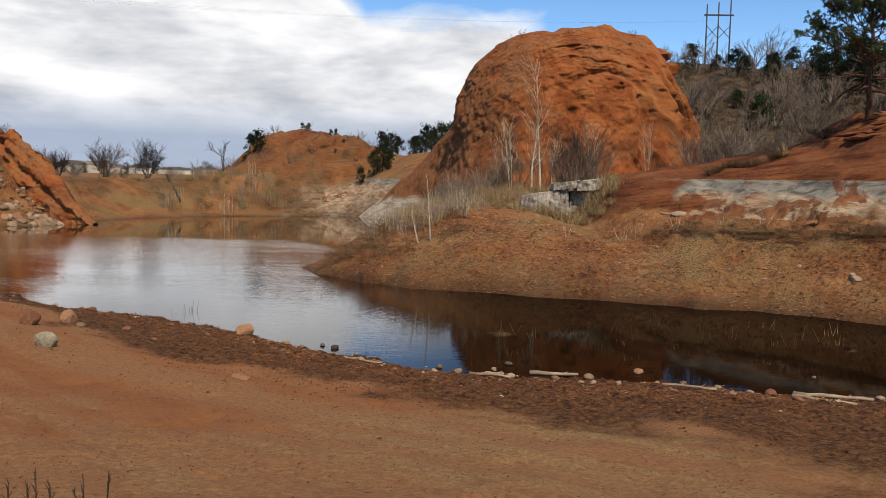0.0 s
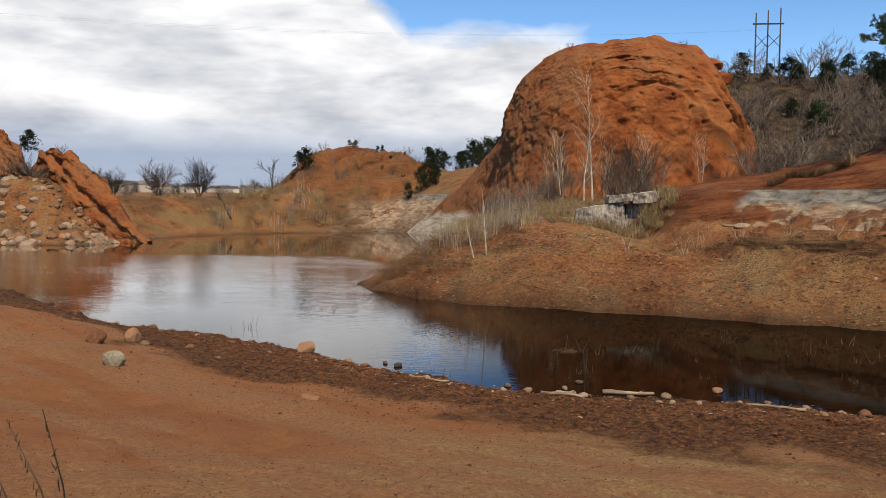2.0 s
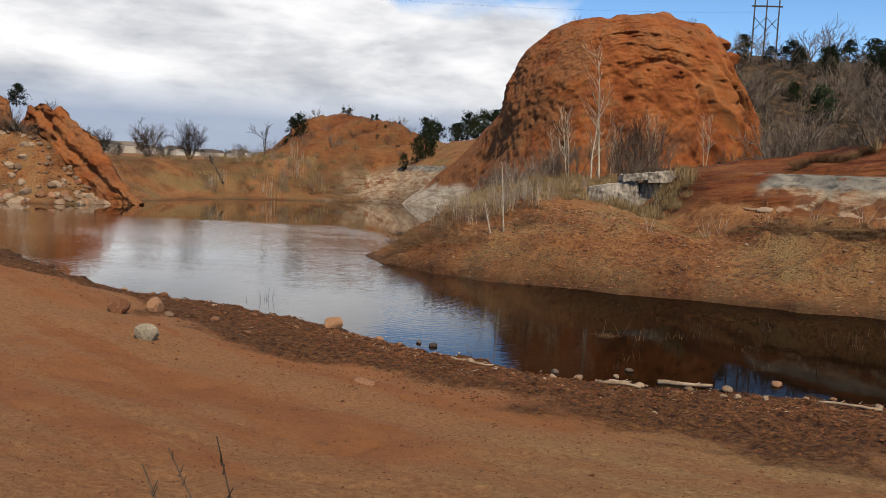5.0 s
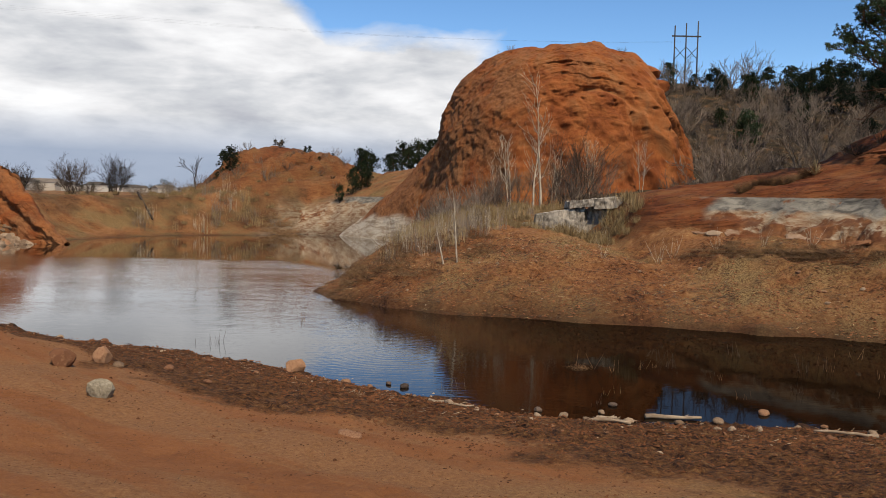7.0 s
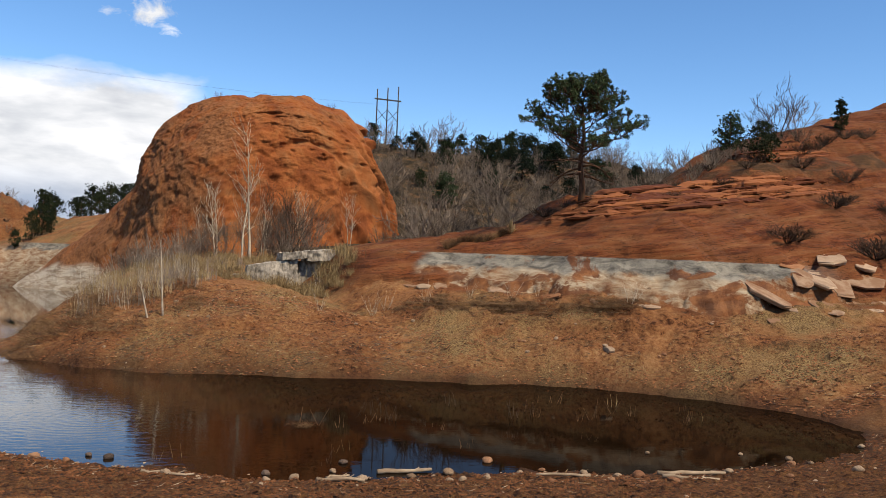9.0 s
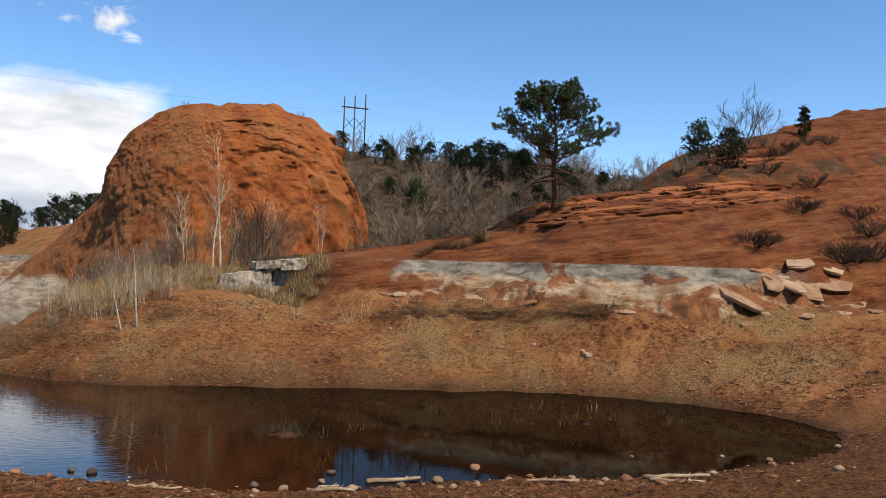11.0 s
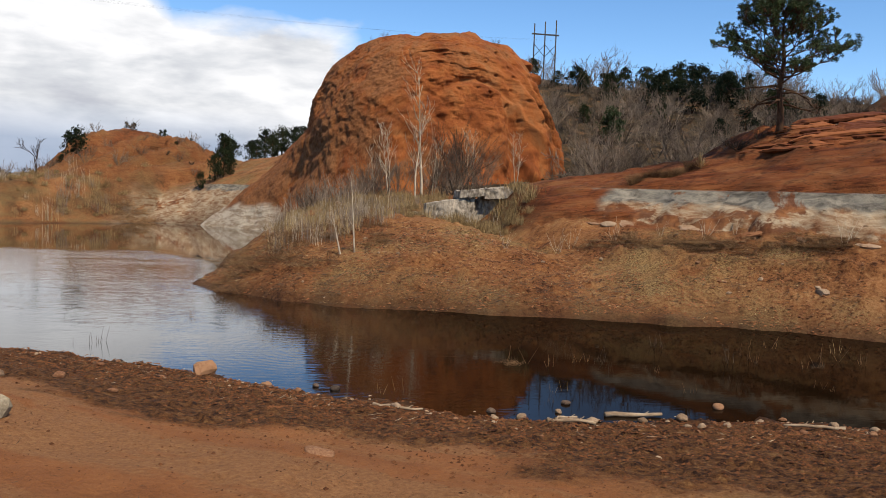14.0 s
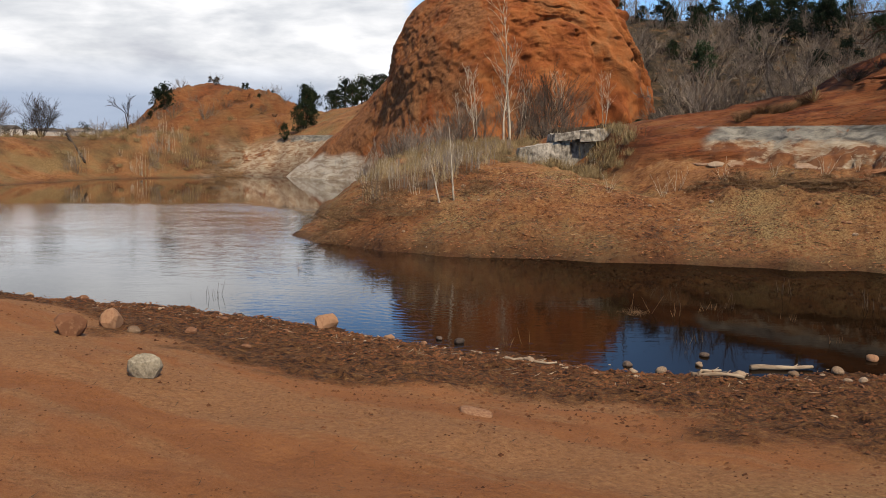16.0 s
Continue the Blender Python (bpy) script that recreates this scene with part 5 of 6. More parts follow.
# single weeds on the bank
weed_mesh = [shrub_mesh("dry_weed", PALEBARK, 1.7, 4, 1, 3, 0.35, 0.010, 165 + k, 0.35, 0.005) for k in range(3)]
for x, y, sc in ((7.3, 36.8, 0.75), (10.2, 38.2, 0.95), (10.9, 38.4, 0.9), (12.6, 37.4, 0.8), (14.6, 36.8, 0.7), (16.2, 35.6, 0.85), (17.4, 35.2, 0.6), (19.9, 31.2, 0.95), (20.3, 31.4, 0.8)):
    put("dry_weed", weed_mesh[int(x) % 3], x, y, "pale dry weed stalks on the red bank", "weed", "bank weeds", sc)
shelf = []
for k in range(90):
    u = random.random()
    shelf.append((12.0 + 8.0 * u + random.gauss(0, 0.5), 37.6 - 6.2 * u + random.gauss(0, 0.4), random.uniform(0.7, 1.2)))
strew("shelf_grass", brush_mesh[:1] + grass_mesh[:1], shelf, "matted olive-brown growth on a bank shelf", "grass", 0.25)

# ---- far bank ----
random.seed(47)
for k in range(46):
    x = random.uniform(-37, -22)
    y = 113 + 0.55 * (x + 20) + random.uniform(-9, 4)
    put("reed_clump", reed_mesh[k % 6], x, y, "thin pale saplings on the far bank", "reeds", "far bank saplings", random.uniform(0.6, 1.5))
spots = []
for k in range(64):
    x = random.uniform(-46, -22)
    spots.append((x, 116 + 0.5 * (x + 20) + random.uniform(-9, 8), random.uniform(0.6, 1.1)))
strew("far_grass", grass_mesh, spots, "dry straw-coloured grass on the far bank", "grass")
strew("far_brush", brush_mesh, [(random.uniform(-24.5, -20), random.uniform(105, 112), random.uniform(0.9, 1.6)) for _ in range(18)], "grey dead branches heaped on the far bank", "brush")
for k in range(24):
    put("shrub", grey_shrub[k % 5], random.uniform(-66, -30), random.uniform(116, 130), "grey brush along the far bank's top", "shrub", "far bank scrub", random.uniform(0.5, 1.0))
s = Shape()
s.tube([(-39.5, 104.5, gz(-39.5, 104.5) + 0.5), (-35.8, 99.5, gz(-35.8, 99.5) + 0.15)], [0.16, 0.13], 7)
thing("fallen_log", s.mesh("fallen_log", DARKTWIG), "dark log lying down the far bank", "log")

# ---- stones ----
def stone_mesh(name, mat, seed, flat=0.65, rough=0.35, angular=False):
    bm = bmesh.new()
    bmesh.ops.create_icosphere(bm, subdivisions=2 if angular else 3, radius=1.0)
    r = random.Random(seed)
    off = Vector((r.uniform(0, 50), r.uniform(0, 50), r.uniform(0, 50)))
    stretch = (r.uniform(0.85, 1.25), r.uniform(0.75, 1.0), flat)
    for v in bm.verts:
        p = v.co.copy()
        k = 1 + rough * noise.noise(p * 0.9 + off) + 0.35 * rough * noise.noise(p * 2.4 + off)
        v.co = Vector((p.x * stretch[0], p.y * stretch[1], p.z * stretch[2])) * k
    if angular:
        for _ in range(5):
            nrm = Vector((r.uniform(-1, 1), r.uniform(-1, 1), r.uniform(-0.4, 1))).normalized()
            for v in bm.verts:
                over = v.co.dot(nrm) - r.uniform(0.55, 0.62)
                if over > 0:
                    v.co -= nrm * over
    me = bpy.data.meshes.new(name)
    bm.to_mesh(me)
    bm.free()
    me.polygons.foreach_set("use_smooth", [not angular] * len(me.polygons))
    me.materials.append(mat)
    return me


pale_s = [stone_mesh("stone", STONE, 200 + k, 0.62) for k in range(5)]
red_s = [stone_mesh("stone", REDSTONE, 210 + k, 0.6) for k in range(4)]
dark_s = [stone_mesh("stone", DARKSTONE, 220 + k, 0.6) for k in range(3)]
block_s = [stone_mesh("stone", STONE, 230 + k, 0.75, 0.3, True) for k in range(5)]
redblock_s = [stone_mesh("stone", REDSTONE, 240 + k, 0.6, 0.3, True) for k in range(4)]
random.seed(51)
put("boulder", stone_mesh("boulder", simple("greenish_grey_stone", (0.20, 0.175, 0.135), (0.40, 0.365, 0.29), 6, 0.9, 0.02), 251, 0.85, 0.3, True), -5.71, 13.45, "angular pale grey boulder on red sand", "stone", "", (0.22, 0.18, 0.27), sink=-0.11, turn=0.6)
boulder_s = [stone_mesh("boulder", REDSTONE, 254 + k, 0.72, 0.35, True) for k in range(3)]
put("boulder", boulder_s[0], -7.6, 16.08, "rounded tan boulder on red sand", "stone", "", (0.34, 0.25, 0.34), sink=-0.12, turn=0.4)
put("boulder", boulder_s[1], -7.45, 17.7, "rounded tan boulder beside smaller stones", "stone", "", (0.28, 0.25, 0.36), sink=-0.12, turn=1.4)
put("stone", pale_s[0], -7.0, 17.4, "small pale stone beside a boulder", "stone", "", 0.14)
put("boulder", boulder_s[2], -3.85, 21.0, "rounded orange-tan boulder at the water's edge", "stone", "", (0.36, 0.27, 0.30), sink=-0.08, turn=0.2)
put("stone", red_s[3], -1.46, 12.8, "flat tan stone sunk in the sand", "stone", "", (0.24, 0.18, 0.12))
# seconds of the shore, each with its own size
SHORE = [(2.1, 17.3, 0.16, 0), (2.7, 17.4, 0.19, 0), (3.6, 17.8, 0.13, 0), (4.0, 16.9, 0.20, 0), (5.1, 17.0, 0.19, 0), (5.9, 16.9, 0.22, 0),
         (5.6, 16.1, 0.14, 0), (5.9, 16.1, 0.14, 0), (5.5, 16.7, 0.10, 0), (-0.6, 18.7, 0.09, 0), (-1.7, 19.3, 0.13, 1), (-2.4, 20.3, 0.19, 1),
         (4.0, 18.5, 0.16, 2), (7.3, 18.0, 0.20, 1), (2.2, 17.9, 0.17, 2), (-0.9, 19.9, 0.20, 2), (-1.3, 20.2, 0.13, 2), (-10.6, 25.3, 0.20, 1),
         (-12.2, 25.7, 0.20, 0), (-6.1, 21.1, 0.15, 1), (-6.2, 18.3, 0.22, 1), (-5.0, 17.2, 0.12, 1), (8.8, 16.2, 0.18, 0), (9.4, 15.8, 0.15, 0),
         (7.5, 16.7, 0.12, 0), (6.5, 16.2, 0.15, 0), (9.8, 15.6, 0.24, 1)]
SHORE2 = [(11.7, 18.0, 0.10, 0), (12.2, 15.6, 0.17, 0), (14.4, 14.1, 0.22, 0), (15.0, 16.7, 0.16, 0), (14.5, 16.1, 0.18, 1), (8.2, 17.0, 0.12, 1),
          (10.1, 14.8, 0.17, 1), (7.5, 15.3, 0.13, 1), (14.1, 17.4, 0.10, 0), (14.7, 15.7, 0.10, 0), (15.3, 15.3, 0.12, 1), (8.8, 15.1, 0.14, 1),
          (18.3, 17.5, 0.16, 0), (-9.0, 22.6, 0.13, 1), (-4.6, 20.0, 0.10, 1), (1.2, 16.6, 0.10, 1), (11.0, 16.0, 0.10, 0), (13.0, 14.6, 0.13, 1)]
for k, (x, y, r, c) in enumerate(SHORE + SHORE2):
    mesh = (pale_s, red_s, dark_s)[c]
    put("stone", mesh[k % len(mesh)], x, y, ("pale rounded stone at the muddy shore", "reddish stone at the muddy shore", "dark wet stone at the water's edge")[c], "stone", "shore stones", r * 0.62, sink=-0.15 * r, z=max(gz(x, y), 0.0))
pebbles = []
for k in range(260):
    i = int(random.random() * 16) + 5
    (ax, ay), (bx, by) = NEAR[i], NEAR[i + 1]
    u, off = random.random(), abs(random.gauss(0, 1.6)) - 0.5
    pebbles.append((ax + (bx - ax) * u + random.gauss(0, 0.2), ay + (by - ay) * u - off, random.uniform(0.018, 0.06)))
small = [stone_mesh("pebble", STONE, 270 + k, 0.6, 0.35, True) for k in range(3)]
smallred = [stone_mesh("pebble", REDSTONE, 280 + k, 0.6, 0.35, True) for k in range(3)]
strew("pale_pebbles", small, pebbles[::2], "small pale pebbles in the dark mud", "stones")
strew("red_pebbles", smallred, pebbles[1::2], "small red pebbles in the dark mud", "stones")
# rubble under the fin
for k in range(170):
    u = random.random()
    x = random.uniform(-56, -37.5)
    y = 68.2 + 8.6 * u + 0.55 * max(0, x + 44)
    put("stone", (block_s + redblock_s)[k % 9 if k % 3 else k % 5], x, y, "angular pale rubble stone on the slope", "stone", "rubble under the fin", random.uniform(0.26, 0.68) * (1.2 - 0.45 * u), tilt=0.5)
rest = []
for k in range(260):
    x = random.uniform(-57, -37.5)
    rest.append((x, 68.2 + 9 * random.random() + 0.55 * max(0, x + 44), random.uniform(0.08, 0.3)))
strew("rubble", small, rest, "small pale rubble between larger stones", "stones")
# broken blocks on the outcrop's upper corner
crown_s = [stone_mesh("boulder", CLIFF, 270 + k, 0.7, 0.35, True) for k in range(3)]
for k, (x, y, z, sc) in enumerate(((20.6, 90.5, 20.3, 1.5), (22.4, 91.0, 19.6, 1.5), (23.8, 91.5, 18.2, 1.4))):
    put("boulder", crown_s[k], x, y, "blocky orange sandstone boulder on the outcrop's edge", "rock", "outcrop boulders", (sc, sc, sc * 0.8), z=z)
# stones on the far side's bank
for k in range(60):
    x = random.uniform(-4, 22)
    y = 33 + random.uniform(0.5, 8) - 0.35 * max(0, x - 9) - 0.15 * x
    put("stone", (pale_s + red_s)[k % 9], x, y, "small stone on the red bank", "stone", "bank stones", random.uniform(0.04, 0.13))
put("stone", pale_s[1], 13.4, 40.0, "pale oblong stone on the red bank", "stone", "bank stones", (0.42, 0.28, 0.26))
put("stone", block_s[1], 17.6, 26.9 + 2.3, "pale stone low on the bank", "stone", "bank stones", 0.28)
# fallen slabs by the ledge
def slab_mesh(name, lo, hi, seed, lean=0.0, mat=CONCRETE, wear=0.26):
    bm = bmesh.new()
    bmesh.ops.create_cube(bm, size=1.0)
    bmesh.ops.subdivide_edges(bm, edges=bm.edges[:], cuts=9, use_grid_fill=True)
    off = Vector((seed, seed * 2.3, seed * 0.7))
    for v in bm.verts:
        u = v.co + Vector((0.5, 0.5, 0.5))
        p = Vector([lo[k] + (hi[k] - lo[k]) * u[k] for k in range(3)])
        p.z += lean * (p.x - lo[0])
        p += Vector((noise.noise(p * 0.9 + off), noise.noise(p * 1.1 - off), 0.6 * noise.noise(p * 1.3 + off * 2))) * wear
        p += Vector((noise.noise(p * 3.7 + off), noise.noise(p * 3.9 - off), noise.noise(p * 4.3 + off * 2))) * wear * 0.45
        v.co = p
    me = bpy.data.meshes.new(name)
    bm.to_mesh(me)
    bm.free()
    me.materials.append(mat)
    return me


def flag_mesh(seed, mat):
    """A broken flat slab: an uneven outline, stepped and chipped edges."""
    rng = random.Random(seed)
    n = rng.randint(6, 8)
    ring = []
    for k in range(n):
        g = 2 * math.pi * (k + rng.uniform(-0.3, 0.3)) / n
        r = rng.uniform(0.7, 1.1)
        ring.append((math.cos(g) * r, math.sin(g) * r * 0.75))
    v, f = [], []
    for z, k in ((-0.55, 0.92), (-0.1, 1.04), (0.16, 1.0), (0.22, 0.93)):
        for x, y in ring:
            j = rng.uniform(-0.05, 0.05)
            v.append((x * (k + j), y * (k + j), z + rng.uniform(-0.03, 0.03) + 0.08 * x))
    v.append((0, 0, 0.24))
    for i in range(3):
        for k in range(n):
            a, b = i * n + k, i * n + (k + 1) % n
            f.append((a, b, b + n, a + n))
    for k in range(n):
        f.append((3 * n + k, 3 * n + (k + 1) % n, 4 * n))
    return link_mesh("rock_slab", v, f, mat)


SLABSTONE = simple("bleached_sandstone", (0.27, 0.16, 0.10), (0.47, 0.355, 0.265), 1.6, 0.92, 0.06, (1, 1, 2.5), spread=0.3)
SLABRED = simple("rusty_sandstone", (0.20, 0.075, 0.03), (0.37, 0.185, 0.095), 1.6, 0.92, 0.06, (1, 1, 2.5), spread=0.3)
flags = [flag_mesh(262 + k, SLABRED if k == 6 else SLABSTONE) for k in range(9)]
random.seed(263)
HEAP = [(22.0, 30.3, 1.0), (22.9, 29.7, 0.8), (23.8, 29.6, 1.1), (24.9, 29.2, 0.9), (25.7, 29.2, 1.0), (26.6, 29.0, 0.8), (20.9, 31.0, 0.7), (19.2, 32.9, 0.6), (16.4, 37.0, 0.6), (14.2, 39.8, 0.7),
        (27.6, 28.9, 1.0), (28.6, 28.8, 1.2), (29.8, 28.8, 1.1), (31.0, 28.9, 1.3), (32.2, 28.8, 1.0), (28.1, 29.7, 1.0), (29.2, 29.8, 1.2), (30.6, 29.9, 1.3), (31.9, 29.8, 1.1), (28.6, 30.8, 0.9),
        (30.0, 31.0, 1.1), (31.4, 31.2, 1.2), (33.0, 30.6, 1.0), (28.2, 27.9, 0.6), (30.2, 27.8, 0.8), (32.4, 27.7, 0.7), (25.2, 28.2, 0.5), (22.6, 29.0, 0.45), (17.8, 34.4, 0.5), (12.9, 40.6, 0.5)]
for k, (x, y, sc) in enumerate(HEAP[4:]):
    slab = put("rock_slab", flags[k % 9], x, y, "broken rust-red sandstone slab at the ledge's foot" if k % 9 == 6 else "broken pale sandstone slab at the ledge's foot", "rock", "fallen slabs", (sc * random.uniform(0.9, 1.4), sc * random.uniform(0.7, 1.0), sc * random.uniform(0.16, 0.26)), tilt=0.0, sink=0.03 * sc)
    up = Vector((gz(x - 0.5, y) - gz(x + 0.5, y), gz(x, y - 0.5) - gz(x, y + 0.5), 1.9)).normalized()
    slab.rotation_euler = (up.to_track_quat("Z", "Y").to_matrix() @ Matrix.Rotation(random.uniform(0, 6.28), 3, "Z")).to_euler()

# ---- layered ledges on the red slope ----
ROCKBED = simple("layered_red_rock", (0.12, 0.036, 0.014), (0.33, 0.125, 0.050), 1.4, 0.92, 0.08, (0.6, 0.6, 4.5), spread=0.35)
gx_, gy_ = np.arange(15.0, 48.0, 0.25), np.arange(29.0, 52.0, 0.1)
GX, GY = np.meshgrid(gx_, gy_, indexing="ij")
GH, GM = land(GX, GY)
LEVEL = GH - 0.15 * (GX - 28)


def rock_ledges(level, seed, x0, x1):
    """Broken overhanging edges of one bed, along its outcrop line."""
    rng = random.Random(seed)
    xs, ys = [], []
    for i, x in enumerate(gx_):
        if x0 <= x <= x1:
            hit = np.nonzero((LEVEL[i] > level) & (GM["ledge"][i] > 2.6))[0]
            if len(hit):
                xs.append(x)
                ys.append(gy_[hit[0]])
    if len(xs) < 12:
        return
    xs, ys = np.array(xs), np.convolve(np.pad(ys, 2, mode="edge"), np.ones(5) / 5, "valid")
    run = np.concatenate([[0], np.cumsum(np.hypot(np.diff(xs), np.diff(ys)))])
    p = rng.uniform(0, 1.5)
    while p < run[-1] - 1:
        q = min(p + rng.uniform(2.5, 9.0), run[-1])
        u = np.arange(p, q, 0.12)
        px, py = np.interp(u, run, xs), np.interp(u, run, ys)
        tx, ty = np.gradient(px), np.gradient(py)
        ln = np.hypot(tx, ty) + 1e-9
        nx, ny = -ty / ln, tx / ln
        z0 = level + 0.15 * (px - 28)
        ends = sm(np.minimum(u - p, q - u) / 0.7)
        block = np.floor(u * 1.1 + vnoise(u * 0.6, 0 * u, 0.0, seed))
        jag = 0.22 * vnoise(block * 5.3, 0 * u, 0.0, seed + 1) + 0.08 * fbm(u * 2.5, 0 * u, 0.0, 3, seed + 2)
        thick = (rng.uniform(0.10, 0.22) + 0.04 * vnoise(block * 3.1, 0 * u, 0.0, seed + 3)) * (0.25 + 0.75 * ends)
        rows = []
        for off, up, free in ((0.8, 0.20, 0.0), (0.35, 0.10, 0.4), (-0.02, 0.0, 1.0), (-0.10, -0.25, 1.0), (-0.07, -0.9, 1.0), (0.22, -1.05, 0.5), (0.45, -1.5, 0.0)):
            o = off + jag * free
            lift = (0.36 if up > 0 else thick) * up if up < 0 else up
            rows.append(np.stack([px + nx * o, py + ny * o, z0 + thick * 0.85 + lift - 0.05 * (1 - ends) + 0.02 * vnoise(u * 4, off * 9 + 0 * u, 0.0, seed + 4)], -1))
        v = np.stack(rows, 1)
        n1, n2 = v.shape[:2]
        i, j = np.meshgrid(np.arange(n1 - 1), np.arange(n2 - 1), indexing="ij")
        quads = np.stack([i * n2 + j, i * n2 + j + 1, (i + 1) * n2 + j + 1, (i + 1) * n2 + j], -1).reshape(-1, 4)
        thing("rock_ledge", link_mesh("rock_ledge", v.reshape(-1, 3).tolist(), quads.tolist(), ROCKBED), "broken overhanging edge of layered red rock on the slope", "rock", "layered ledges")
        p = q + rng.uniform(0.0, 0.9)


for k, lev in enumerate((8.25, 8.5, 8.68, 8.85, 9.02, 9.22, 9.5)):
    rock_ledges(lev, 500 + 11 * k, 20 + 1.5 * (k % 3), 41 - 1.5 * (k % 4))
for k, lev in enumerate((10.8, 11.1, 11.5)):
    rock_ledges(lev, 600 + 11 * k, 26, 46)

# ---- driftwood ----
LOGS = [((4.5, 17.5), (5.7, 17.35), 0.06), ((3.0, 16.7), (4.0, 16.75), 0.05), ((10.3, 15.6), (12.0, 15.5), 0.06), ((10.1, 15.1), (11.4, 15.0), 0.05),
        ((8.6, 15.6), (7.4, 15.75), 0.04), ((-0.25, 17.75), (0.75, 17.65), 0.04), ((3.3, 17.1), (3.85, 17.35), 0.04)]
for k, ((ax, ay), (bx, by), r) in enumerate(LOGS):
    random.seed(300 + k)
    s = Shape()
    za, zb = max(gz(ax, ay), 0) + r * 0.7, max(gz(bx, by), 0) + r * 0.7
    path = [Vector((ax + (bx - ax) * j / 6, ay + (by - ay) * j / 6 + random.gauss(0, 0.03), za + (zb - za) * j / 6 + random.gauss(0, 0.01))) for j in range(7)]
    s.tube(path, [r * random.uniform(0.8, 1.1) * (1 - 0.07 * j) for j in range(7)], 8)
    s.tube([path[4], path[4] + Vector((0.15, 0.12, 0.04))], [r * 0.4, r * 0.15], 5)
    thing("driftwood", s.mesh("driftwood", DRIFT), "bleached driftwood branch on the muddy shore", "driftwood", "driftwood")
random.seed(310)
put("stone", block_s[2], 0.2, 17.62, "white chipped stone on a driftwood stick", "stone", "", 0.13)

# ---- stalks in the shallow water ----
stalk = []
for k in range(4):
    random.seed(320 + k)
    s = Shape()
    for _ in range(5 + 3 * (k % 2)):
        x0, y0 = random.gauss(0, 0.22), random.gauss(0, 0.12)
        h = random.uniform(0.12, 0.5)
        s.tube([(x0, y0, -0.15), (x0 + random.gauss(0, 0.35) * h, y0 + random.gauss(0, 0.2) * h, h)], [0.008, 0.004], 3)
    stalk.append(s.mesh("water_stalks", (STRAW, BRUSH, BRUSH, DARKTWIG)[k]))
random.seed(330)
for x, y, sc in ((4.4, 22.6, 1.2), (7.4, 19.4, 0.7), (6.6, 23.1, 0.8), (5.9, 22.9, 0.6), (7.5, 21.7, 0.6), (10.4, 23.0, 1.1), (11.2, 23.3, 1.0), (12.5, 22.2, 0.9), (13.9, 22.9, 1.2), (15.4, 21.3, 0.9),
                 (16.1, 21.7, 0.7), (4.2, 19.6, 0.6), (3.7, 18.6, 0.5), (-7.2, 25.6, 0.9), (-5.3, 30.7, 0.7), (0.3, 19.6, 0.8), (9.2, 25.2, 1.0), (12.8, 25.2, 1.1), (14.8, 24.4, 0.9), (16.8, 23.2, 0.8), (9.0, 20.2, 0.6), (11.0, 19.6, 0.5)):
    tagged(put("water_stalks", stalk[int(x * 3) % 4], x, y, "dry plant stalks standing in the water", "reeds", "", sc, z=0.0), "dry plant stalks standing in the water", "reeds", "", "stuff")
put("brush_heap", brush_mesh[0], 3.9, 22.7, "tangle of dead twigs in the water", "brush", "", 0.3, z=0.0)
# weeds in the sand near the path
for x, y, h, lean in ((-0.21, 2.2, 0.86, -0.33), (-0.17, 2.5, 0.90, -0.38), (-0.12, 2.55, 0.97, -0.19), (0.42, 2.3, 0.36, 0.05), (0.55, 2.25, 0.30, 0.02),
                      (0.78, 2.2, 0.38, 0.06), (0.95, 2.15, 0.42, 0.10), (0.30, 2.45, 0.26, -0.05), (0.10, 2.5, 0.3, 0.12), (0.66, 2.4, 0.22, -0.1)):
    random.seed(int(h * 100))
    s = Shape()
    s.tube([(0, 0, -0.05), (lean * h * 0.4, 0.02, h * 0.5), (lean * h, 0.0, h)], [0.006, 0.005, 0.003], 4)
    for k in range(9):
        z = h * random.uniform(0.35, 0.97)
        s.tube([(lean * z, 0, z), (lean * z + random.gauss(0, 0.012), random.gauss(0, 0.015), z + 0.05)], [0.005, 0.002], 3)
    put("weed_stalk", s.mesh("weed_stalk", DARKTWIG), x, y, "thin dry brown weed stalk in the sand", "weed", "path weeds", turn=0.0)
GREENBLADE = simple("green_blades", (0.05, 0.065, 0.022), (0.16, 0.17, 0.075), 5, 0.8, spread=0.2)
green_tuft = []
for k in range(2):
    random.seed(340 + k)
    s = Shape()
    for _ in range(70):
        g, r = random.uniform(0, 6.28), abs(random.gauss(0, 0.5))
        s.blade((math.cos(g) * r, math.sin(g) * r, -0.02), Vector((random.gauss(0, 0.8), random.gauss(0, 0.8), 0.6)) * random.uniform(0.2, 0.5), 0.02)
    green_tuft.append(s.mesh("green_tuft", GREENBLADE, False))
strew("path_tufts", green_tuft, [(-0.62, 2.95, 0.16), (-0.78, 3.05, 0.12), (-0.35, 2.72, 0.2), (-0.16, 2.68, 0.2), (-0.05, 2.62, 0.15), (-1.0, 2.9, 0.14), (-0.9, 3.3, 0.1)], "low green tufts in the sand", "grass")
strew("path_grass", grass_mesh[:1], [(-0.9, 2.9, 0.2), (-0.2, 2.75, 0.2), (0.2, 2.4, 0.16), (-0.55, 2.7, 0.2)], "short dry grass in the sand", "grass")


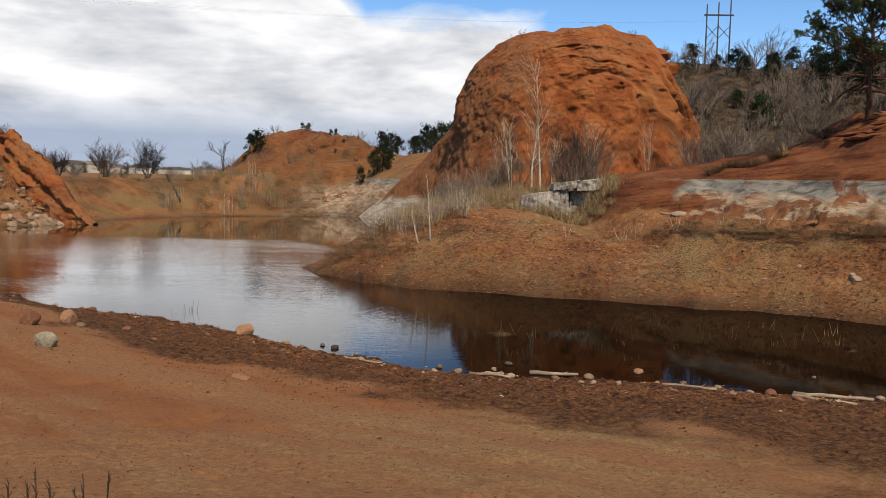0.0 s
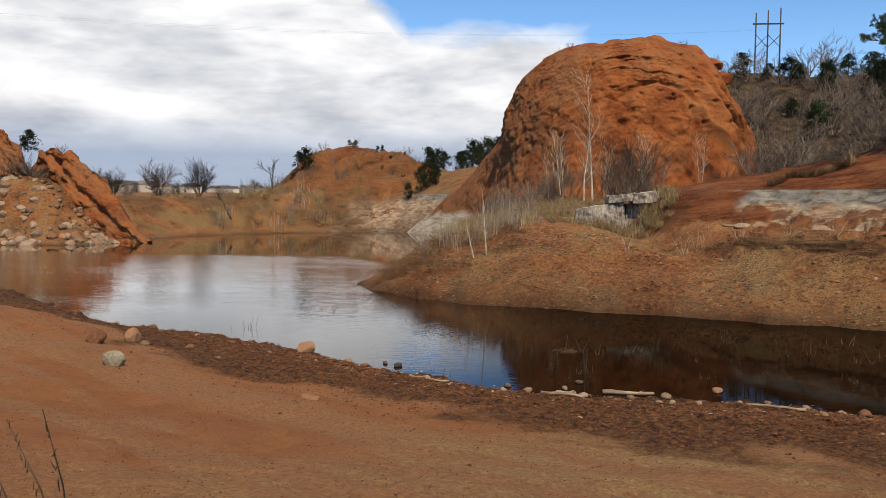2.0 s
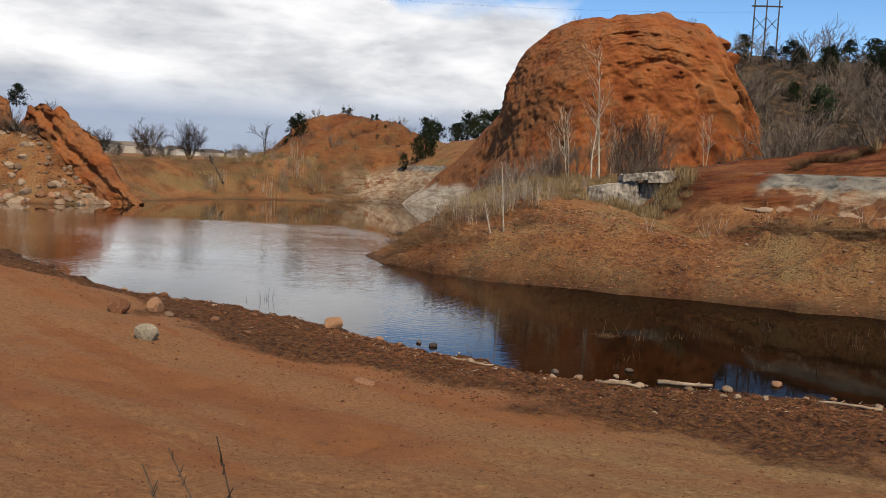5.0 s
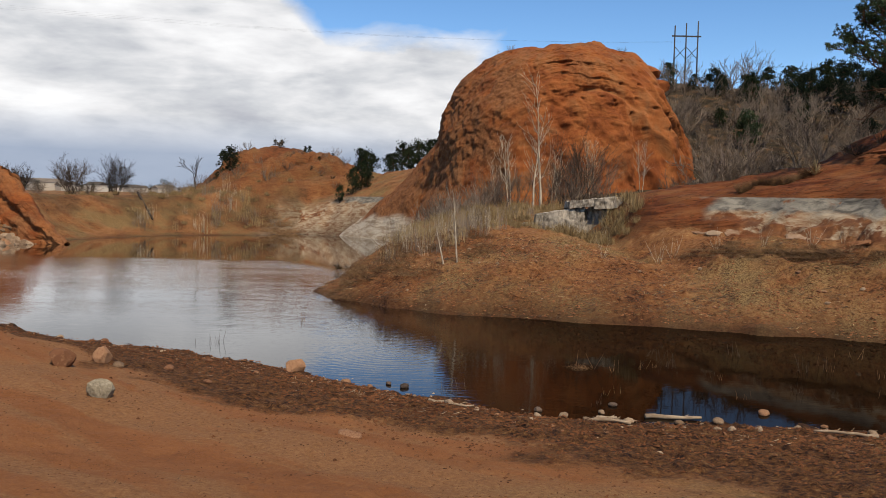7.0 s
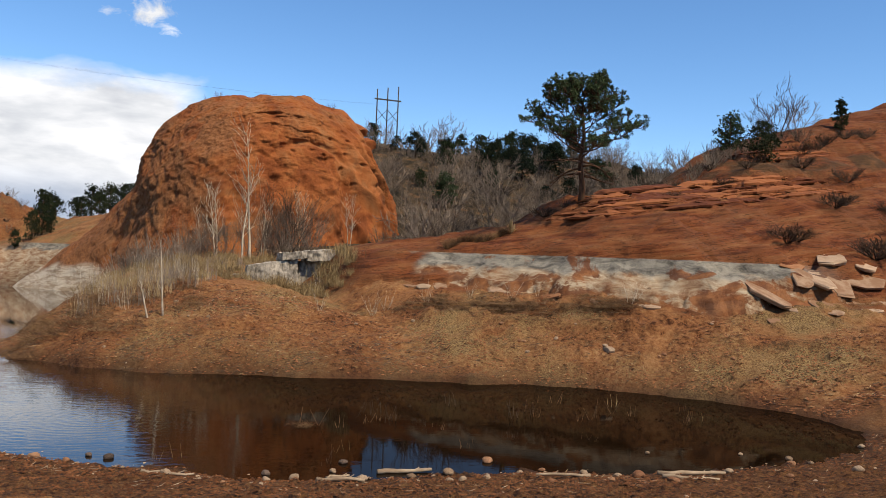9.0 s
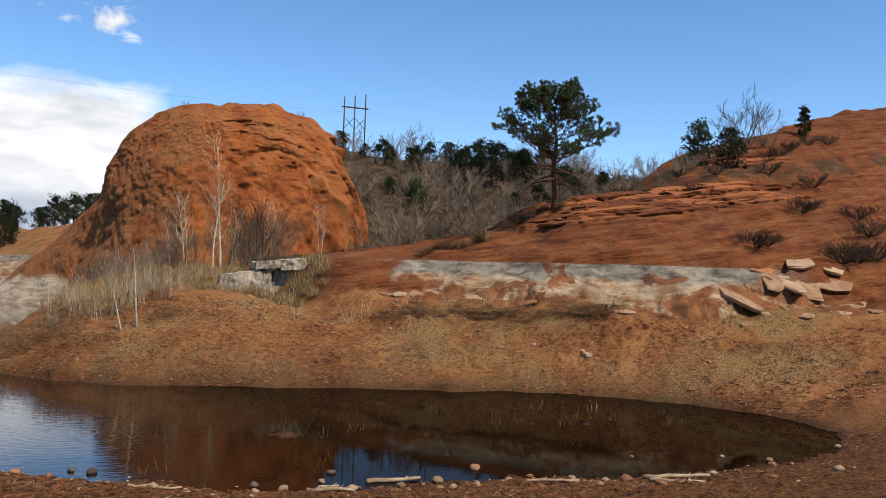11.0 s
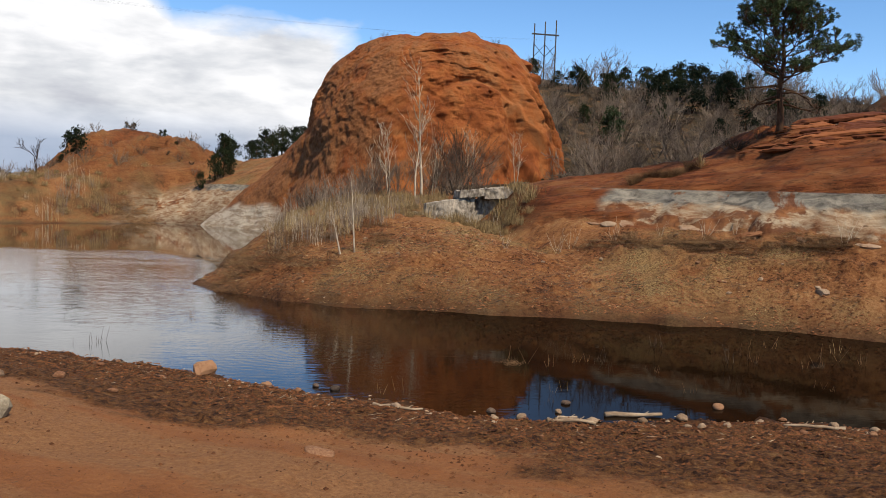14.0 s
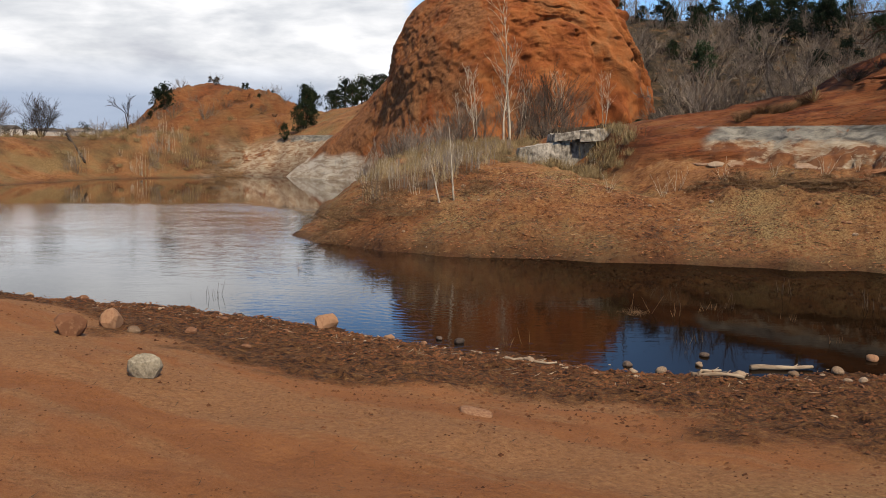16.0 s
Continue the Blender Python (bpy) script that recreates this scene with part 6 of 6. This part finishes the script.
# ---- litter too fine to count ----
def scatter(name, mat, n, region, size, label, category, flat=0.6, sticks=False):
    """Many small lumps or straws lying on the ground, as one object."""
    rng = np.random.default_rng(len(name) * 7 + n)
    x, y = region(rng, n)
    h, m = land(x, y)
    keep = (h > 0.0) & (m["bleach"] < 0.2)
    x, y, h = x[keep], y[keep], h[keep]
    verts, faces = [], []
    for px, py, pz in zip(x, y, h):
        b = len(verts)
        r = size * rng.uniform(0.4, 1.3)
        if sticks:
            g, w = rng.uniform(0, 6.28), r * 0.05
            dx, dy = math.cos(g) * r, math.sin(g) * r
            verts += [(px - dx, py - dy, pz + 0.01), (px + w, py - w, pz + 0.012 + w), (px + dx, py + dy, pz + 0.03 + 0.3 * r * rng.random()), (px - w, py + w, pz + 0.012 + 2 * w)]
            faces += [(b, b + 1, b + 2, b + 3)]
        else:
            s3 = rng.uniform(0.6, 1.3, 6) * r
            verts += [(px + s3[0], py, pz), (px, py + s3[1], pz), (px - s3[2], py, pz), (px, py - s3[3], pz), (px + 0.2 * r, py, pz + flat * s3[4]), (px, py, pz - r * 0.3)]
            faces += [(b, b + 1, b + 4), (b + 1, b + 2, b + 4), (b + 2, b + 3, b + 4), (b + 3, b, b + 4)]
    return thing(name, link_mesh(name, verts, faces, mat), label, category, kind="stuff")


def along_near(width):
    def region(rng, n):
        i = rng.integers(5, len(NEAR) - 1, n)
        p, q = np.array(NEAR, float)[i], np.array(NEAR, float)[i + 1]
        u = rng.random((n, 1))
        c = p + (q - p) * u
        off = np.abs(rng.normal(0, width, n))
        return c[:, 0] + rng.normal(0, 0.25, n), c[:, 1] - off
    return region


def over(x0, x1, y0, y1):
    return lambda rng, n: (rng.uniform(x0, x1, n), rng.uniform(y0, y1, n))


def far_bank(rng, n):
    line = RIGHT[1:] + ISLAND[1:8]
    i = rng.integers(0, len(line) - 1, n)
    p, q = np.array(line, float)[i], np.array(line, float)[i + 1]
    c = p + (q - p) * rng.random((n, 1))
    nrm = np.stack([-(q - p)[:, 1], (q - p)[:, 0]], -1)
    nrm = -nrm / np.linalg.norm(nrm, axis=1, keepdims=True)
    off = rng.uniform(0.1, 8, n)[:, None]
    return (c + nrm * off)[:, 0], (c + nrm * off)[:, 1]


scatter("mud_clods", CLOD, 20000, along_near(2.8), 0.036, "dark crumbs of mud beside the water", "mud")
scatter("bank_clods", EARTHCLOD, 13000, far_bank, 0.062, "clods of red earth on the bank", "earth")
scatter("bank_straw", STRAW, 1500, far_bank, 0.16, "bits of dry straw on the bank", "straw", sticks=True)
def mound_foot(rng, n):
    x = rng.uniform(-6, 12, n)
    return x, 33.0 + 0.03 * (x - 3) ** 2 - 0.22 * (x + 2) * (x > -2) + np.abs(rng.normal(0, 1.6, n))


scatter("foot_straw", STRAW, 1400, mound_foot, 0.14, "dry straw bits along the mound's foot", "straw", sticks=True)
scatter("foot_litter", DARKTWIG, 2200, mound_foot, 0.18, "dark rotting twigs along the mound's foot", "litter", sticks=True)
scatter("dark_clods", CLOD, 4500, far_bank, 0.055, "dark damp clods on the bank", "earth")
scatter("bank_litter", DARKTWIG, 4200, far_bank, 0.20, "dark dead plant bits on the bank", "litter", sticks=True)
scatter("shore_litter", DRIFT, 700, along_near(1.6), 0.10, "pale twig bits in the mud", "litter", sticks=True)
scatter("sand_litter", DARKTWIG, 1300, over(-12, 12, 1.5, 15), 0.055, "dark twigs and crumbs on the sand", "litter", sticks=True)
scatter("sand_crumbs", CLOD, 8000, over(-12, 14, 1.0, 15), 0.016, "small crumbs of earth on the sand", "earth")


# ---- broken concrete ----
ruin = tagged(new("concrete_ruin"), "broken grey concrete wall with tilted slabs in dry grass", "ruin")
part("wall_block", slab_mesh("wall_block", (5.55, 49.0, 2.2), (8.55, 49.9, 4.05), 1, 0.16, wear=0.12), ruin, "leaning wall of pitted grey concrete")
part("footing", slab_mesh("footing", (8.65, 49.35, 2.2), (10.7, 50.6, 4.36), 3, 0.05, wear=0.14), ruin)
part("slab", slab_mesh("slab", (7.55, 48.8, 4.42), (9.15, 50.6, 4.86), 5, 0.11, wear=0.13), ruin, "tilted pale concrete slab")
part("slab", slab_mesh("slab", (9.05, 48.7, 4.40), (11.7, 50.8, 5.02), 7, 0.10, wear=0.15), ruin, "tilted cracked concrete slab")
part("rubble_block", slab_mesh("rubble_block", (4.75, 48.8, 2.4), (5.5, 49.6, 3.5), 9, 0.0, wear=0.2), ruin)
s = Shape()
s.tube([(10.9, 50.2, 5.2), (12.2, 51.5, 5.25), (13.6, 53, 5.5)], [0.10, 0.07, 0.04], 6)
thing("dead_branch", s.mesh("dead_branch", BRUSH), "dead branch leaning on the broken concrete", "branch")

# ---- power line ----
pylon = tagged(new("power_pylon"), "three-pole wooden power pylon with cross braces on a hill", "pylon")
feet = [(62.0, 54.3), (65.1, 55.0), (68.3, 55.6)]
for x, top in feet:
    s = Shape()
    s.tube([(x, 224, 30), (x, 224, top)], [0.24, 0.17], 8)
    part("pole", s.mesh("pole", POLE), pylon)
s = Shape()
s.box((61.2, 223.7, 51.2), (69.1, 223.85, 51.6))
part("crossarm", s.mesh("crossarm", POLE, False), pylon)
for (xa, _), (xb, _) in zip(feet[:-1], feet[1:]):
    for za, zb in ((45.2, 48.6), (48.6, 45.2)):
        s = Shape()
        s.tube([(xa, 223.8, za), (xb, 223.8, zb)], [0.09, 0.09], 5)
        part("brace", s.mesh("brace", POLE), pylon)
for k, x in enumerate((61.6, 65.1, 68.7)):
    s = Shape()
    path = []
    for j in range(41):
        u = j / 40
        path.append((x + (-150 - x + 5 * k) * u, 224 + (85 - 224) * u, 50.0 + (33 - 50) * u - 18 * u * (1 - u)))
    s.tube(path, [0.006] * 41, 4)
    thing("power_cable", s.mesh("power_cable", POLE), "thin dark power cable strung from the pylon", "cable", "power cables")

# ---- the distant town ----
WHITE = simple("pale_render", (0.55, 0.52, 0.48), (0.78, 0.75, 0.70), 0.2, 0.9, spread=0.4)
ROOF = simple("grey_roofs", (0.10, 0.09, 0.085), (0.24, 0.21, 0.19), 0.3, 0.9, spread=0.4)


def house(w, d, h, seed):
    root = new("house")
    s = Shape()
    s.box((-w / 2, -d / 2, -2), (w / 2, d / 2, h))
    part("wall", s.mesh("wall", WHITE, False), root)
    e, r = 0.4, h + 0.28 * d
    v = [(-w / 2 - e, -d / 2 - e, h), (w / 2 + e, -d / 2 - e, h), (w / 2 + e, d / 2 + e, h), (-w / 2 - e, d / 2 + e, h), (-w / 2 - e, 0, r), (w / 2 + e, 0, r)]
    part("roof", link_mesh("roof", v, [(0, 1, 5, 4), (2, 3, 4, 5), (1, 2, 5), (3, 0, 4), (3, 2, 1, 0)], ROOF), root)
    return root


random.seed(61)
houses = [house(16, 10, 5, 1), house(24, 12, 7, 2), house(12, 9, 4, 3)]
for k in range(46):
    y = random.uniform(620, 1300)
    x = y * math.tan(radians(random.uniform(-33, -13)))
    stand(houses[k % 3], x, y, "pale house with a grey roof in the distant town", "house", "distant houses", 1.0)
for r in houses:
    discard(r)
far_tree = conifer("tree", 9.0, 9.0, 77, 0.05, 120, top=0.3, size=0.14)
for k in range(64):
    y = random.uniform(500, 1200)
    x = y * math.tan(radians(random.uniform(-34, -12)))
    stand(far_tree, x, y, "dark tree among distant houses", "tree", "distant trees", random.uniform(0.5, 1.1))
discard(far_tree)
